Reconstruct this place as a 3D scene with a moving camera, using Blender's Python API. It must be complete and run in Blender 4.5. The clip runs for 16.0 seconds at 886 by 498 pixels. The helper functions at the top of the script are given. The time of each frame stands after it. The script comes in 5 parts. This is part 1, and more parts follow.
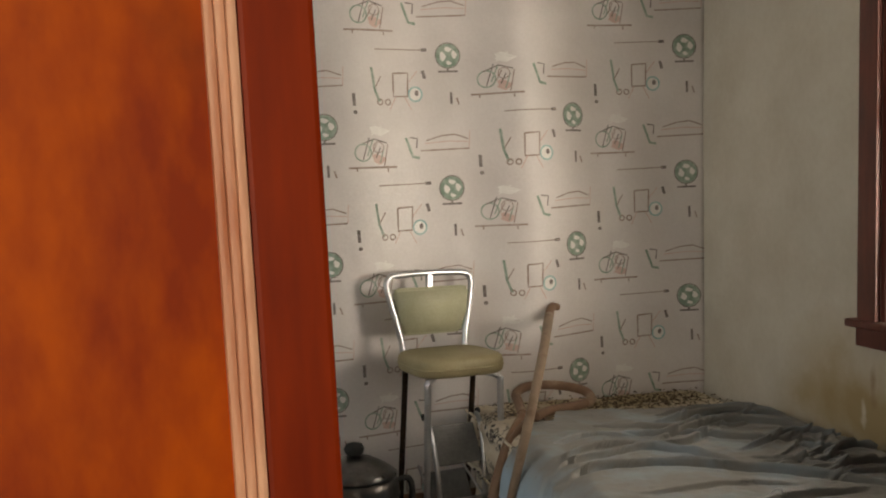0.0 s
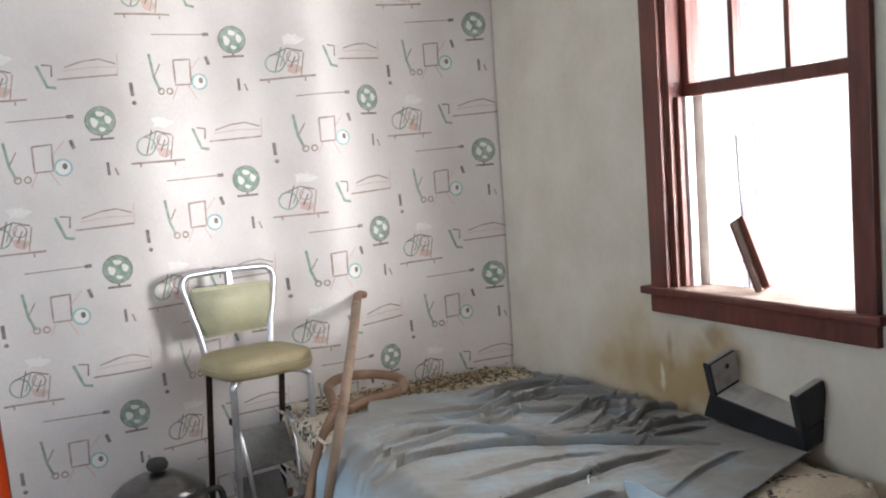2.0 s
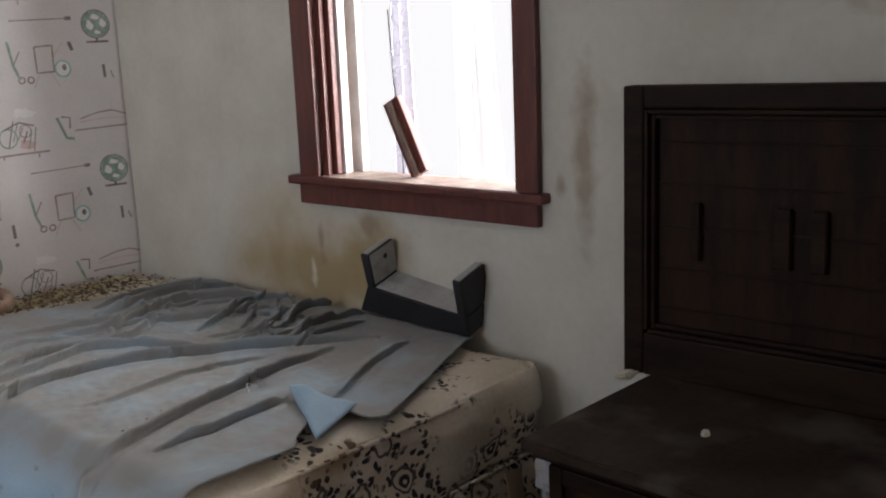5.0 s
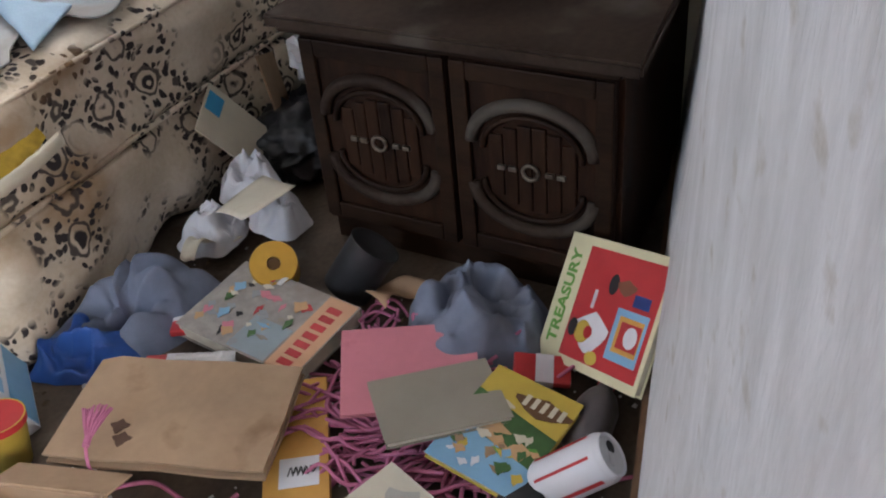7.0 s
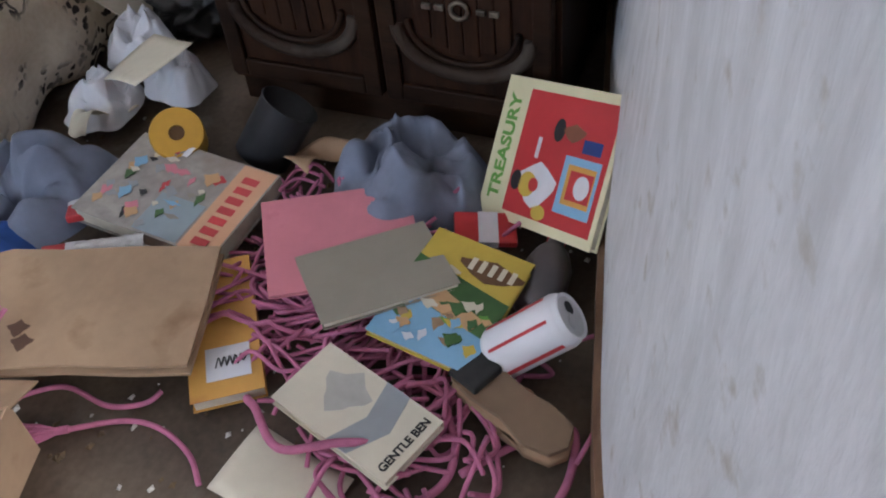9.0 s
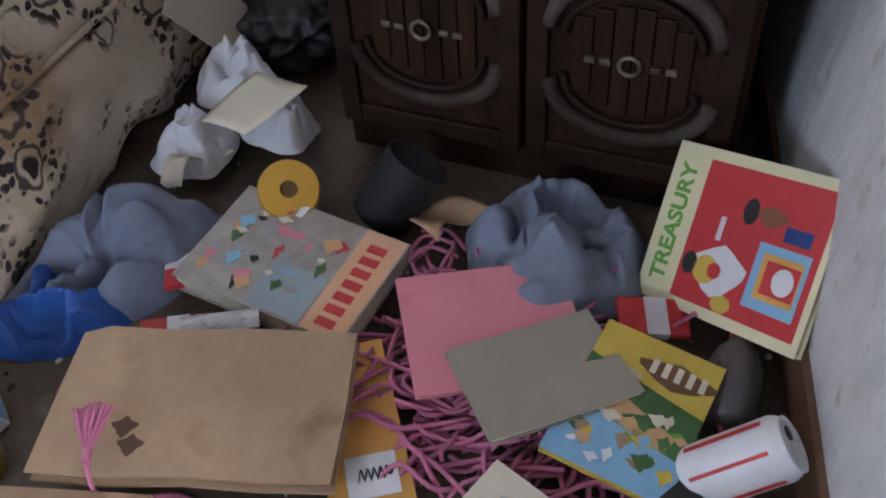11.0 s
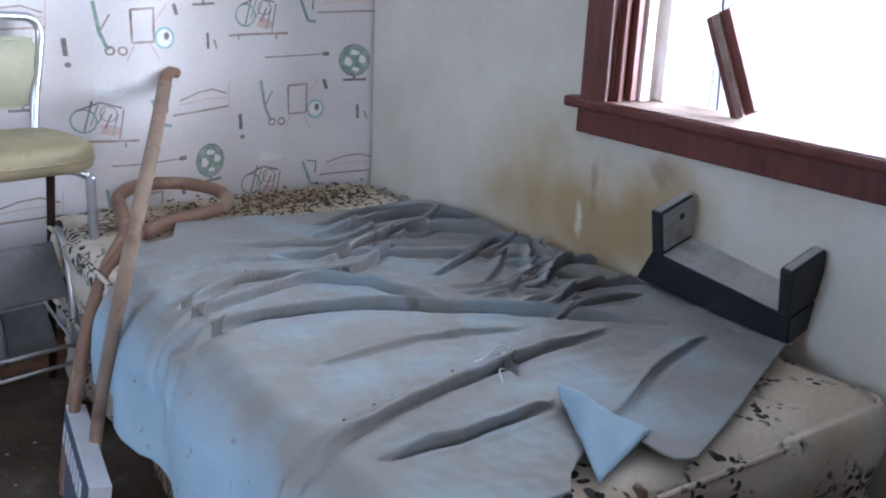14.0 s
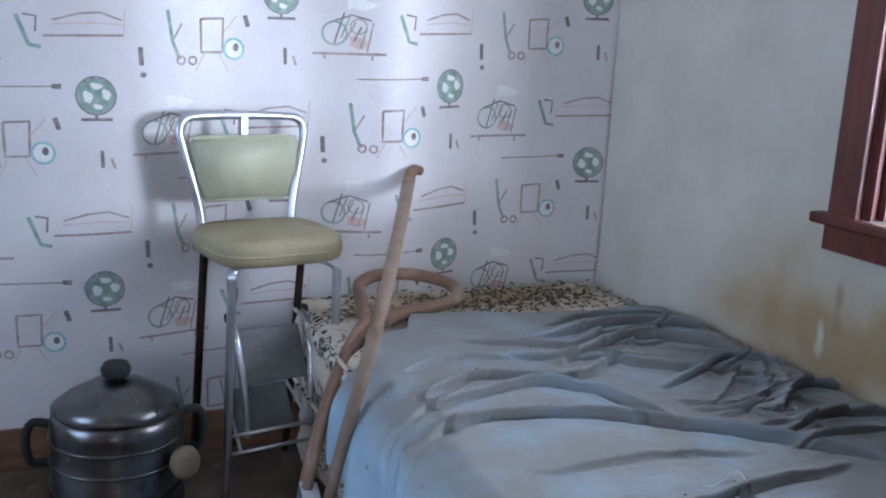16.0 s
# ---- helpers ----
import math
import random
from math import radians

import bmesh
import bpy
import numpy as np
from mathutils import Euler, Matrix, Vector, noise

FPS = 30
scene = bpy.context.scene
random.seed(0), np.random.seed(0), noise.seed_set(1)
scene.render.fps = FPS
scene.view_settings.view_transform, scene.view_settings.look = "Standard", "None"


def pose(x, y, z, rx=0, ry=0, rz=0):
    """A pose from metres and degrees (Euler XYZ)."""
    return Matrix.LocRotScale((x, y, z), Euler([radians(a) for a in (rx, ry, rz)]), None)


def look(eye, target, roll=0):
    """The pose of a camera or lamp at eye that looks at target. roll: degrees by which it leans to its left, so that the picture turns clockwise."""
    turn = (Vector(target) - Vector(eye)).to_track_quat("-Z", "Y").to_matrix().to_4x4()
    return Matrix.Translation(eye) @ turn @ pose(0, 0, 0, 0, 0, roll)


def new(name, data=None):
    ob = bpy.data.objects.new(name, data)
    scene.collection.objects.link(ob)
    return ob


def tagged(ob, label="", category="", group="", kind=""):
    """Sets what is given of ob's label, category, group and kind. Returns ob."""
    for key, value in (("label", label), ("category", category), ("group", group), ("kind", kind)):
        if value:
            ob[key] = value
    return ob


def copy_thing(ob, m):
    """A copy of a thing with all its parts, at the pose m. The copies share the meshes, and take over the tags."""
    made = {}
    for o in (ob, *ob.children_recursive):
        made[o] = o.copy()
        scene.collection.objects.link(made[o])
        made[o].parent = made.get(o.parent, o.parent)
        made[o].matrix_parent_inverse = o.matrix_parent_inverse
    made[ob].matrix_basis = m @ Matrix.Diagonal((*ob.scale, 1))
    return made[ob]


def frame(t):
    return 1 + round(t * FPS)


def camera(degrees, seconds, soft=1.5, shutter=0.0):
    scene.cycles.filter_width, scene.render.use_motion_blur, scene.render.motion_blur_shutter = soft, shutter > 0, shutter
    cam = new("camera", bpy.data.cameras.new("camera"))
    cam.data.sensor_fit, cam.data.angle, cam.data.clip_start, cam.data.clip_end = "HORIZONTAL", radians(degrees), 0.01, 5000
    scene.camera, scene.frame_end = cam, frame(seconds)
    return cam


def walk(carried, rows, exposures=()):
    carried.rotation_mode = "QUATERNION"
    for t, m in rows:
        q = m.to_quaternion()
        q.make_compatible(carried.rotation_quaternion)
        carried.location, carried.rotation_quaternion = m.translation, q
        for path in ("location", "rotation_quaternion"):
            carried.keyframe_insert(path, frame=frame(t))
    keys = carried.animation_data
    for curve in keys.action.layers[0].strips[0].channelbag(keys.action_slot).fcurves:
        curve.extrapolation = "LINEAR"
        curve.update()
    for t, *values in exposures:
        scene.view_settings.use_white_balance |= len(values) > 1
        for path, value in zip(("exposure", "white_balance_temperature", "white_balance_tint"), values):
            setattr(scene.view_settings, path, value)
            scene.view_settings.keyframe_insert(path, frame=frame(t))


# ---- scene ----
cam = camera(50.0, 16.0, soft=2.0)
PATH = [
    (0, (0.378, 0.214, 1.368), (0.855, 2.150, 1.256), -0.9),
    (0.5, (0.387, 0.224, 1.385), (0.804, 2.188, 1.163), -5.8),
    (1, (0.402, 0.262, 1.395), (1.169, 2.112, 1.290), -4.0),
    (1.5, (0.420, 0.296, 1.391), (1.224, 2.124, 1.287), -3.9),
    (2, (0.440, 0.304, 1.388), (1.290, 2.107, 1.219), -3.9),
    (2.5, (0.442, 0.342, 1.373), (1.416, 2.082, 1.218), -3.2),
    (3, (0.462, 0.366, 1.362), (1.520, 2.061, 1.275), -3.1),
    (5.3, (0.552, 0.640, 1.250), (2.043, 1.860, 0.740), -2.6),
    (5.5, (0.563, 0.650, 1.230), (2.065, 1.800, 0.625), -2.9),
    (6, (0.560, 0.641, 1.242), (2.067, 1.544, 0.275), -4.6),
    (6.5, (0.580, 0.641, 1.222), (2.034, 1.455, 0.115), -5.5),
    (7, (0.603, 0.633, 1.198), (2.017, 1.406, 0.013), -5.9),
    (7.5, (0.628, 0.634, 1.163), (1.993, 1.341, -0.118), -6.2),
    (8, (0.644, 0.643, 1.153), (1.966, 1.324, -0.184), -6.6),
    (10.5, (0.812, 0.919, 1.011), (2.071, 1.341, -0.485), -6.8),
    (11, (0.834, 1.015, 1.065), (2.128, 1.549, -0.362), -4.1),
    (11.5, (0.850, 1.110, 1.104), (2.203, 1.857, -0.163), -1.6),
    (12, (0.888, 1.146, 1.138), (2.250, 2.188, 0.122), 0.5),
    (12.5, (0.898, 1.170, 1.164), (2.213, 2.437, 0.353), 2.3),
    (13, (0.852, 1.176, 1.217), (2.069, 2.619, 0.554), 2.4),
    (13.5, (0.806, 1.185, 1.244), (1.964, 2.709, 0.667), 2.8),
    (14, (0.788, 1.184, 1.251), (1.910, 2.734, 0.668), 2.7),
    (14.5, (0.770, 1.193, 1.254), (1.842, 2.790, 0.704), 2.8),
    (15, (0.757, 1.198, 1.259), (1.762, 2.850, 0.747), 2.7),
    (15.5, (0.755, 1.202, 1.264), (1.685, 2.907, 0.786), 2.6),
    (16, (0.723, 1.197, 1.301), (1.480, 2.997, 0.869), 3.1),
]
EXPOSURES = [(0.0, -1.20, 8000, 10), (0.8, -0.90, 7800, 10), (1.5, -0.22, 6600, 10), (2.0, -0.2, 6250, 10), (3.0, -0.74, 6100, 10), (5.3, -0.70, 6300, 13),
             (5.6, -0.30, 6300, 13), (6.0, 0.30, 6350, 13), (7.0, 0.62, 6100, 13), (8.0, 0.67, 5800, 13), (10.5, 0.62, 5850, 13), (11.0, 0.50, 5700, 13), (12.0, 0.42, 5400, 13),
             (12.5, 0.32, 5300, 13), (14.5, -0.18, 5150, 12), (16.0, -0.34, 5000, 11)]
walk(cam, [(t, look(eye, target, roll)) for t, eye, target, roll in PATH], EXPOSURES)

# ---- light ----
world = bpy.data.worlds.new("sky")
scene.world = world
world.use_nodes = True
wn = world.node_tree.nodes
sky = wn.new("ShaderNodeTexSky")
sky.sky_type, sky.sun_disc = "NISHITA", False
sky.sun_elevation, sky.sun_rotation = radians(48), radians(120)
world.node_tree.links.new(sky.outputs[0], wn["Background"].inputs[0])
wn["Background"].inputs[1].default_value = 0.1


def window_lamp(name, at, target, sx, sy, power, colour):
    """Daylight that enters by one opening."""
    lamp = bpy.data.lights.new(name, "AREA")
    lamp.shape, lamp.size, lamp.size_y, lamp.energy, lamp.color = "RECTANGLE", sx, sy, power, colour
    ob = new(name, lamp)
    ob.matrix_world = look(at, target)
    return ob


window_lamp("daylight_east", (3.35, 2.15, 1.30), (2.0, 2.75, 1.15), 1.9, 1.2, 250, (1.0, 0.97, 0.93))
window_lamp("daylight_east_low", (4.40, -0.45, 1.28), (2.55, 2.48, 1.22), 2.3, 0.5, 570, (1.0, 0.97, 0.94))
window_lamp("daylight_west", (-1.75, 2.5, 1.55), (0.8, 2.9, 0.9), 1.1, 1.2, 40, (0.80, 0.90, 1.0))
window_lamp("daylight_hall", (-0.3, -1.95, 1.6), (0.2, 0.9, 1.2), 1.0, 1.2, 112, (1.0, 0.95, 0.88))


# ---- materials ----
def material(name, a, b, scale=6.0, rough=0.7, bump=0.15, metal=0.0, fine=60.0, stretch=(1, 1, 1), spots=None, spot_scale=3.0, spot_at=0.62, rough2=None, random=0.0):
    """Two tones by coarse and fine grain, a relief, and optional stains of a third tone."""
    m = bpy.data.materials.new(name)
    m.use_nodes = True
    n, l = m.node_tree.nodes, m.node_tree.links
    bsdf = n["Principled BSDF"]
    tc, mp = n.new("ShaderNodeTexCoord"), n.new("ShaderNodeMapping")
    mp.inputs["Scale"].default_value = stretch
    l.new(tc.outputs["Object"], mp.inputs["Vector"])
    coarse, grain = n.new("ShaderNodeTexNoise"), n.new("ShaderNodeTexNoise")
    coarse.inputs["Scale"].default_value, coarse.inputs["Detail"].default_value = scale, 5
    grain.inputs["Scale"].default_value, grain.inputs["Detail"].default_value = fine, 4
    for t in (coarse, grain):
        l.new(mp.outputs[0], t.inputs["Vector"])
    add = n.new("ShaderNodeMath")
    add.operation = "MULTIPLY_ADD"
    add.inputs[1].default_value = 0.35
    l.new(grain.outputs["Fac"], add.inputs[0])
    l.new(coarse.outputs["Fac"], add.inputs[2])
    ramp = n.new("ShaderNodeValToRGB")
    ramp.color_ramp.elements[0].position, ramp.color_ramp.elements[1].position = 0.48, 0.88
    ramp.color_ramp.elements[0].color, ramp.color_ramp.elements[1].color = (*a, 1), (*b, 1)
    l.new(add.outputs[0], ramp.inputs[0])
    colour = ramp.outputs[0]
    if spots:
        sn, sr, mix = n.new("ShaderNodeTexNoise"), n.new("ShaderNodeValToRGB"), n.new("ShaderNodeMix")
        sn.inputs["Scale"].default_value, sn.inputs["Detail"].default_value = spot_scale, 6
        l.new(tc.outputs["Object"], sn.inputs["Vector"])
        sr.color_ramp.elements[0].position, sr.color_ramp.elements[1].position = spot_at - 0.06, spot_at + 0.08
        l.new(sn.outputs["Fac"], sr.inputs[0])
        mix.data_type = "RGBA"
        l.new(sr.outputs[0], mix.inputs["Factor"])
        l.new(colour, mix.inputs[6])
        mix.inputs[7].default_value = (*spots, 1)
        colour = mix.outputs[2]
    if random:
        info, hsv, mr = n.new("ShaderNodeObjectInfo"), n.new("ShaderNodeHueSaturation"), n.new("ShaderNodeMapRange")
        mr.inputs[3].default_value, mr.inputs[4].default_value = 1 - random, 1 + random
        l.new(info.outputs["Random"], mr.inputs[0])
        l.new(mr.outputs[0], hsv.inputs["Value"])
        l.new(colour, hsv.inputs["Color"])
        colour = hsv.outputs[0]
    l.new(colour, bsdf.inputs["Base Color"])
    rr = n.new("ShaderNodeMapRange")
    rr.inputs[3].default_value, rr.inputs[4].default_value = rough, rough2 if rough2 is not None else min(1, rough + 0.2)
    l.new(coarse.outputs["Fac"], rr.inputs[0])
    l.new(rr.outputs[0], bsdf.inputs["Roughness"])
    bsdf.inputs["Metallic"].default_value = metal
    bp = n.new("ShaderNodeBump")
    bp.inputs["Strength"].default_value, bp.inputs["Distance"].default_value = bump, 0.004
    l.new(add.outputs[0], bp.inputs["Height"])
    l.new(bp.outputs[0], bsdf.inputs["Normal"])
    return m


def stain(m, centres, tone, scale=7.0, strength=0.85):
    """Adds stains round given places (place, radius), with ragged outlines, over a material's colour."""
    n, l = m.node_tree.nodes, m.node_tree.links
    bsdf = n["Principled BSDF"]
    link = bsdf.inputs["Base Color"].links[0]
    colour = link.from_socket
    geo, no = n.new("ShaderNodeNewGeometry"), n.new("ShaderNodeTexNoise")
    no.inputs["Scale"].default_value, no.inputs["Detail"].default_value = scale, 7
    l.new(geo.outputs["Position"], no.inputs["Vector"])
    for place, (rx, ry, rz) in centres:
        sub, div, ln = n.new("ShaderNodeVectorMath"), n.new("ShaderNodeVectorMath"), n.new("ShaderNodeVectorMath")
        sub.operation, div.operation, ln.operation = "SUBTRACT", "DIVIDE", "LENGTH"
        l.new(geo.outputs["Position"], sub.inputs[0])
        sub.inputs[1].default_value = place
        l.new(sub.outputs[0], div.inputs[0])
        div.inputs[1].default_value = (rx, ry, rz)
        l.new(div.outputs[0], ln.inputs[0])
        fall, mul, mix = n.new("ShaderNodeMath"), n.new("ShaderNodeMath"), n.new("ShaderNodeMix")
        fall.operation, fall.use_clamp = "MULTIPLY_ADD", True
        l.new(ln.outputs["Value"], fall.inputs[0])
        fall.inputs[1].default_value = -1.6
        ad = n.new("ShaderNodeMath")
        ad.operation = "MULTIPLY_ADD"
        l.new(no.outputs["Fac"], ad.inputs[0])
        ad.inputs[1].default_value, ad.inputs[2].default_value = 2.2, 0.2
        l.new(ad.outputs[0], fall.inputs[2])
        mul.operation = "MULTIPLY"
        l.new(fall.outputs[0], mul.inputs[0])
        mul.inputs[1].default_value = strength
        mix.data_type = "RGBA"
        l.new(mul.outputs[0], mix.inputs["Factor"])
        l.new(colour, mix.inputs[6])
        mix.inputs[7].default_value = (*tone, 1)
        colour = mix.outputs[2]
    l.new(colour, bsdf.inputs["Base Color"])
    return m


PAPER = material("wallpaper", (0.63, 0.585, 0.575), (0.74, 0.70, 0.69), 3, 0.42, 0.05, fine=90, rough2=0.55)
PLASTER = material("cream_plaster", (0.56, 0.52, 0.445), (0.65, 0.62, 0.55), 4, 0.7, 0.12, fine=40)
stain(PLASTER, [((2.5, 2.98, 0.62), (0.30, 0.66, 0.36))], (0.47, 0.38, 0.24), 3.0, 0.7)
stain(PLASTER, [((2.5, 2.98, 0.62), (0.30, 0.46, 0.26)), ((2.5, 2.66, 0.66), (0.3, 0.24, 0.24))], (0.36, 0.26, 0.12), 6.0, 0.8)
stain(PLASTER, [((2.5, 2.68, 0.79), (0.12, 0.08, 0.06)), ((2.5, 2.90, 0.72), (0.2, 0.025, 0.11)), ((2.5, 1.90, 1.05), (0.3, 0.05, 0.35)),
                ((2.5, 1.95, 1.75), (0.3, 0.05, 0.4)), ((2.5, 1.2, 1.40), (0.3, 0.2, 0.08)), ((2.5, 1.97, 0.95), (0.2, 0.03, 0.05))], (0.27, 0.17, 0.09), 14, 0.6)
stain(PLASTER, [((2.5, 2.945, 0.62), (0.2, 0.022, 0.07))], (0.72, 0.68, 0.58), 20, 0.8)
BRUSHED = material("brushed_white_paint", (0.50, 0.50, 0.51), (0.65, 0.65, 0.67), 26, 0.5, 0.9, fine=150, stretch=(1, 1, 0.28), spots=(0.38, 0.35, 0.31), spot_scale=24, spot_at=0.67)
CEIL = material("ceiling_paint", (0.62, 0.60, 0.56), (0.70, 0.68, 0.64), 4, 0.85, 0.1)
FLOOR = material("worn_brown_lino", (0.045, 0.030, 0.020), (0.13, 0.095, 0.065), 5, 0.55, 0.2, fine=80, spots=(0.17, 0.14, 0.11), spot_scale=9, spot_at=0.66)
TRIM = material("red_brown_varnish", (0.075, 0.014, 0.010), (0.15, 0.035, 0.022), 9, 0.35, 0.12, fine=60, stretch=(4, 4, 0.6))
TRIM_WORN = material("weathered_sill", (0.16, 0.10, 0.08), (0.30, 0.23, 0.19), 14, 0.7, 0.25, fine=80)
BASEB = material("brown_baseboard", (0.10, 0.05, 0.025), (0.20, 0.11, 0.06), 8, 0.5, 0.15, stretch=(1, 4, 4))
ORANGE = material("orange_varnished_panel", (0.22, 0.022, 0.0008), (0.47, 0.080, 0.0012), 7, 0.5, 0.08, fine=40, stretch=(2.0, 2.0, 0.9), spots=(0.09, 0.016, 0.004), spot_scale=5, spot_at=0.64)
STILE = material("red_varnished_stile", (0.10, 0.007, 0.0012), (0.29, 0.030, 0.002), 4, 0.4, 0.08, fine=30, stretch=(3, 3, 0.35))
# Pale colour joins bare wear with the light its grooves catch.
WORN_LIT_EDGE = material("worn_lit_moulding", (0.45, 0.17, 0.09), (0.72, 0.42, 0.28), 14, 0.45, 0.3, fine=70, stretch=(3, 3, 0.4))
DARKWOOD = material("dark_stained_oak", (0.010, 0.005, 0.003), (0.030, 0.015, 0.008), 7, 0.5, 0.2, fine=60, stretch=(3, 0.6, 3))
DARKWOOD_V = material("dark_stained_oak_upright", (0.011, 0.005, 0.003), (0.036, 0.016, 0.008), 7, 0.5, 0.2, fine=60, stretch=(3, 3, 0.5))
DUSTY = material("dusty_dark_oak", (0.018, 0.010, 0.007), (0.048, 0.033, 0.024), 6, 0.6, 0.15, fine=70, spots=(0.085, 0.072, 0.06), spot_scale=4, spot_at=0.6)
BRASS = material("tarnished_brass", (0.10, 0.08, 0.06), (0.30, 0.26, 0.2), 30, 0.45, 0.2, metal=0.8)
CHROME = material("worn_chrome", (0.52, 0.53, 0.56), (0.68, 0.69, 0.72), 9, 0.24, 0.0, metal=1.0)
VINYL = material("pale_yellow_green_vinyl", (0.40, 0.39, 0.26), (0.50, 0.50, 0.36), 8, 0.45, 0.1, fine=120)
VINYL2 = material("mustard_vinyl_seat", (0.28, 0.235, 0.13), (0.38, 0.33, 0.20), 8, 0.45, 0.1, fine=120)
RUBBER = material("black_rubber", (0.012, 0.012, 0.012), (0.03, 0.03, 0.03), 20, 0.8, 0.1)
STEPMAT = material("ribbed_grey_tread", (0.10, 0.10, 0.10), (0.2, 0.2, 0.2), 10, 0.6, 0.15)
BLACK = material("black_painted_board", (0.008, 0.008, 0.01), (0.022, 0.022, 0.026), 10, 0.5, 0.1)
GREYFOAM = material("grey_lining", (0.30, 0.29, 0.28), (0.42, 0.41, 0.39), 8, 0.85, 0.2, spots=(0.2, 0.18, 0.16), spot_scale=8, spot_at=0.68)
for m_ in (DARKWOOD, DARKWOOD_V, DUSTY, ORANGE, STILE):
    m_.node_tree.nodes["Principled BSDF"].inputs["Specular IOR Level"].default_value = 0.14


# ---- building helpers ----
def thing(name, m, label, category, group="", kind=""):
    ob = new(name)
    ob.empty_display_size = 0.05
    ob.matrix_world = m
    return tagged(ob, label, category, group, kind)


def part(name, bm, mat, parent=None, label="", smooth=False):
    me = bpy.data.meshes.new(name)
    bmesh.ops.recalc_face_normals(bm, faces=bm.faces)
    bm.to_mesh(me)
    bm.free()
    for mt in (mat if isinstance(mat, (list, tuple)) else [mat]):
        me.materials.append(mt)
    if smooth:
        me.shade_smooth()
    ob = new(name, me)
    if parent is not None:
        ob.parent = parent
    if label:
        ob["label"] = label
    return ob


def box(lo, hi, bevel=0.0, bm=None, m=None, seg=2):
    bm = bm or bmesh.new()
    lo, hi = Vector(lo), Vector(hi)
    t = Matrix.Translation((lo + hi) / 2) @ Matrix.Diagonal((*(hi - lo), 1))
    if m is not None:
        t = m @ t
    vs = bmesh.ops.create_cube(bm, size=1, matrix=t)["verts"]
    if bevel:
        es = list({e for v in vs for e in v.link_edges})
        bmesh.ops.bevel(bm, geom=es, offset=bevel, segments=seg, affect="EDGES", profile=0.6)
    return bm


def spline(points, n=8):
    """A smooth line through the points."""
    p = [Vector(q) for q in points]
    out = []
    for i in range(len(p) - 1):
        a, b, c, d = p[max(i - 1, 0)], p[i], p[i + 1], p[min(i + 2, len(p) - 1)]
        for k in range(n):
            t = k / n
            out.append(0.5 * ((2 * b) + (c - a) * t + (2 * a - 5 * b + 4 * c - d) * t * t + (3 * b - a - 3 * c + d) * t ** 3))
    return out + [p[-1]]


def tube(points, r, sides=8, bm=None, r2=None, closed=False):
    """A round rod along points; r2: its radius at the end."""
    bm = bm or bmesh.new()
    p = [Vector(q) for q in points]
    rings, side = [], None
    for i, q in enumerate(p):
        d = (p[(i + 1) % len(p)] - p[i - 1]) if closed else (p[min(i + 1, len(p) - 1)] - p[max(i - 1, 0)])
        d.normalize()
        if side is None:
            side = d.orthogonal().normalized()
        side = (side - d * side.dot(d)).normalized()
        up = d.cross(side)
        rr = r if r2 is None else r + (r2 - r) * i / (len(p) - 1)
        rings.append([bm.verts.new(q + rr * (math.cos(a) * side + math.sin(a) * up)) for a in [2 * math.pi * k / sides for k in range(sides)]])
    for a, b in zip(rings, rings[1:] + (rings[:1] if closed else [])):
        for k in range(sides):
            bm.faces.new((a[k], a[(k + 1) % sides], b[(k + 1) % sides], b[k]))
    if not closed:
        bm.faces.new(rings[0][::-1])
        bm.faces.new(rings[-1])
    return bm


def lathe(profile, sides=28, bm=None):
    """A turned body from (radius, height) pairs round z."""
    bm = bm or bmesh.new()
    rings = [[bm.verts.new((r * math.cos(2 * math.pi * k / sides), r * math.sin(2 * math.pi * k / sides), z)) for k in range(sides)] for r, z in profile]
    for a, b in zip(rings, rings[1:]):
        for k in range(sides):
            bm.faces.new((a[k], a[(k + 1) % sides], b[(k + 1) % sides], b[k]))
    bm.faces.new(rings[0][::-1])
    bm.faces.new(rings[-1])
    return bm


def prism(outline, lo, hi, axis="z", bm=None):
    """A flat shape of given outline, from lo to hi along the axis."""
    bm = bm or bmesh.new()
    put = {"z": lambda a, b, h: (a, b, h), "x": lambda a, b, h: (h, a, b), "y": lambda a, b, h: (a, h, b)}[axis]
    low, top = [bm.verts.new(put(a, b, lo)) for a, b in outline], [bm.verts.new(put(a, b, hi)) for a, b in outline]
    k = len(low)
    bm.faces.new(low[::-1])
    bm.faces.new(top)
    for i in range(k):
        bm.faces.new((low[i], low[(i + 1) % k], top[(i + 1) % k], top[i]))
    return bm


def sheet(nx, ny, f, thick=0.0):
    """A cloth or paper from f(u, v), u and v from 0 to 1."""
    bm = bmesh.new()
    g = [[bm.verts.new(f(i / nx, j / ny)) for j in range(ny + 1)] for i in range(nx + 1)]
    for i in range(nx):
        for j in range(ny):
            bm.faces.new((g[i][j], g[i + 1][j], g[i + 1][j + 1], g[i][j + 1]))
    if thick:
        bmesh.ops.recalc_face_normals(bm, faces=bm.faces)
        bmesh.ops.solidify(bm, geom=bm.faces[:], thickness=thick)
    return bm


def structure(name, bm, mat, label, category, smooth=False):
    return tagged(part(name, bm, mat, None, "", smooth), label, category, kind="structure")


# ---- the room: x to the east, y to the north ----
XE, YN, XW, ZC = 2.5, 4.06, -1.4, 2.45


def south(x):
    """The room-side face of the south wall."""
    return 0.855 + 0.19 * (x - 1.6) - 0.25 * max(0.0, 1.45 - x) ** 2


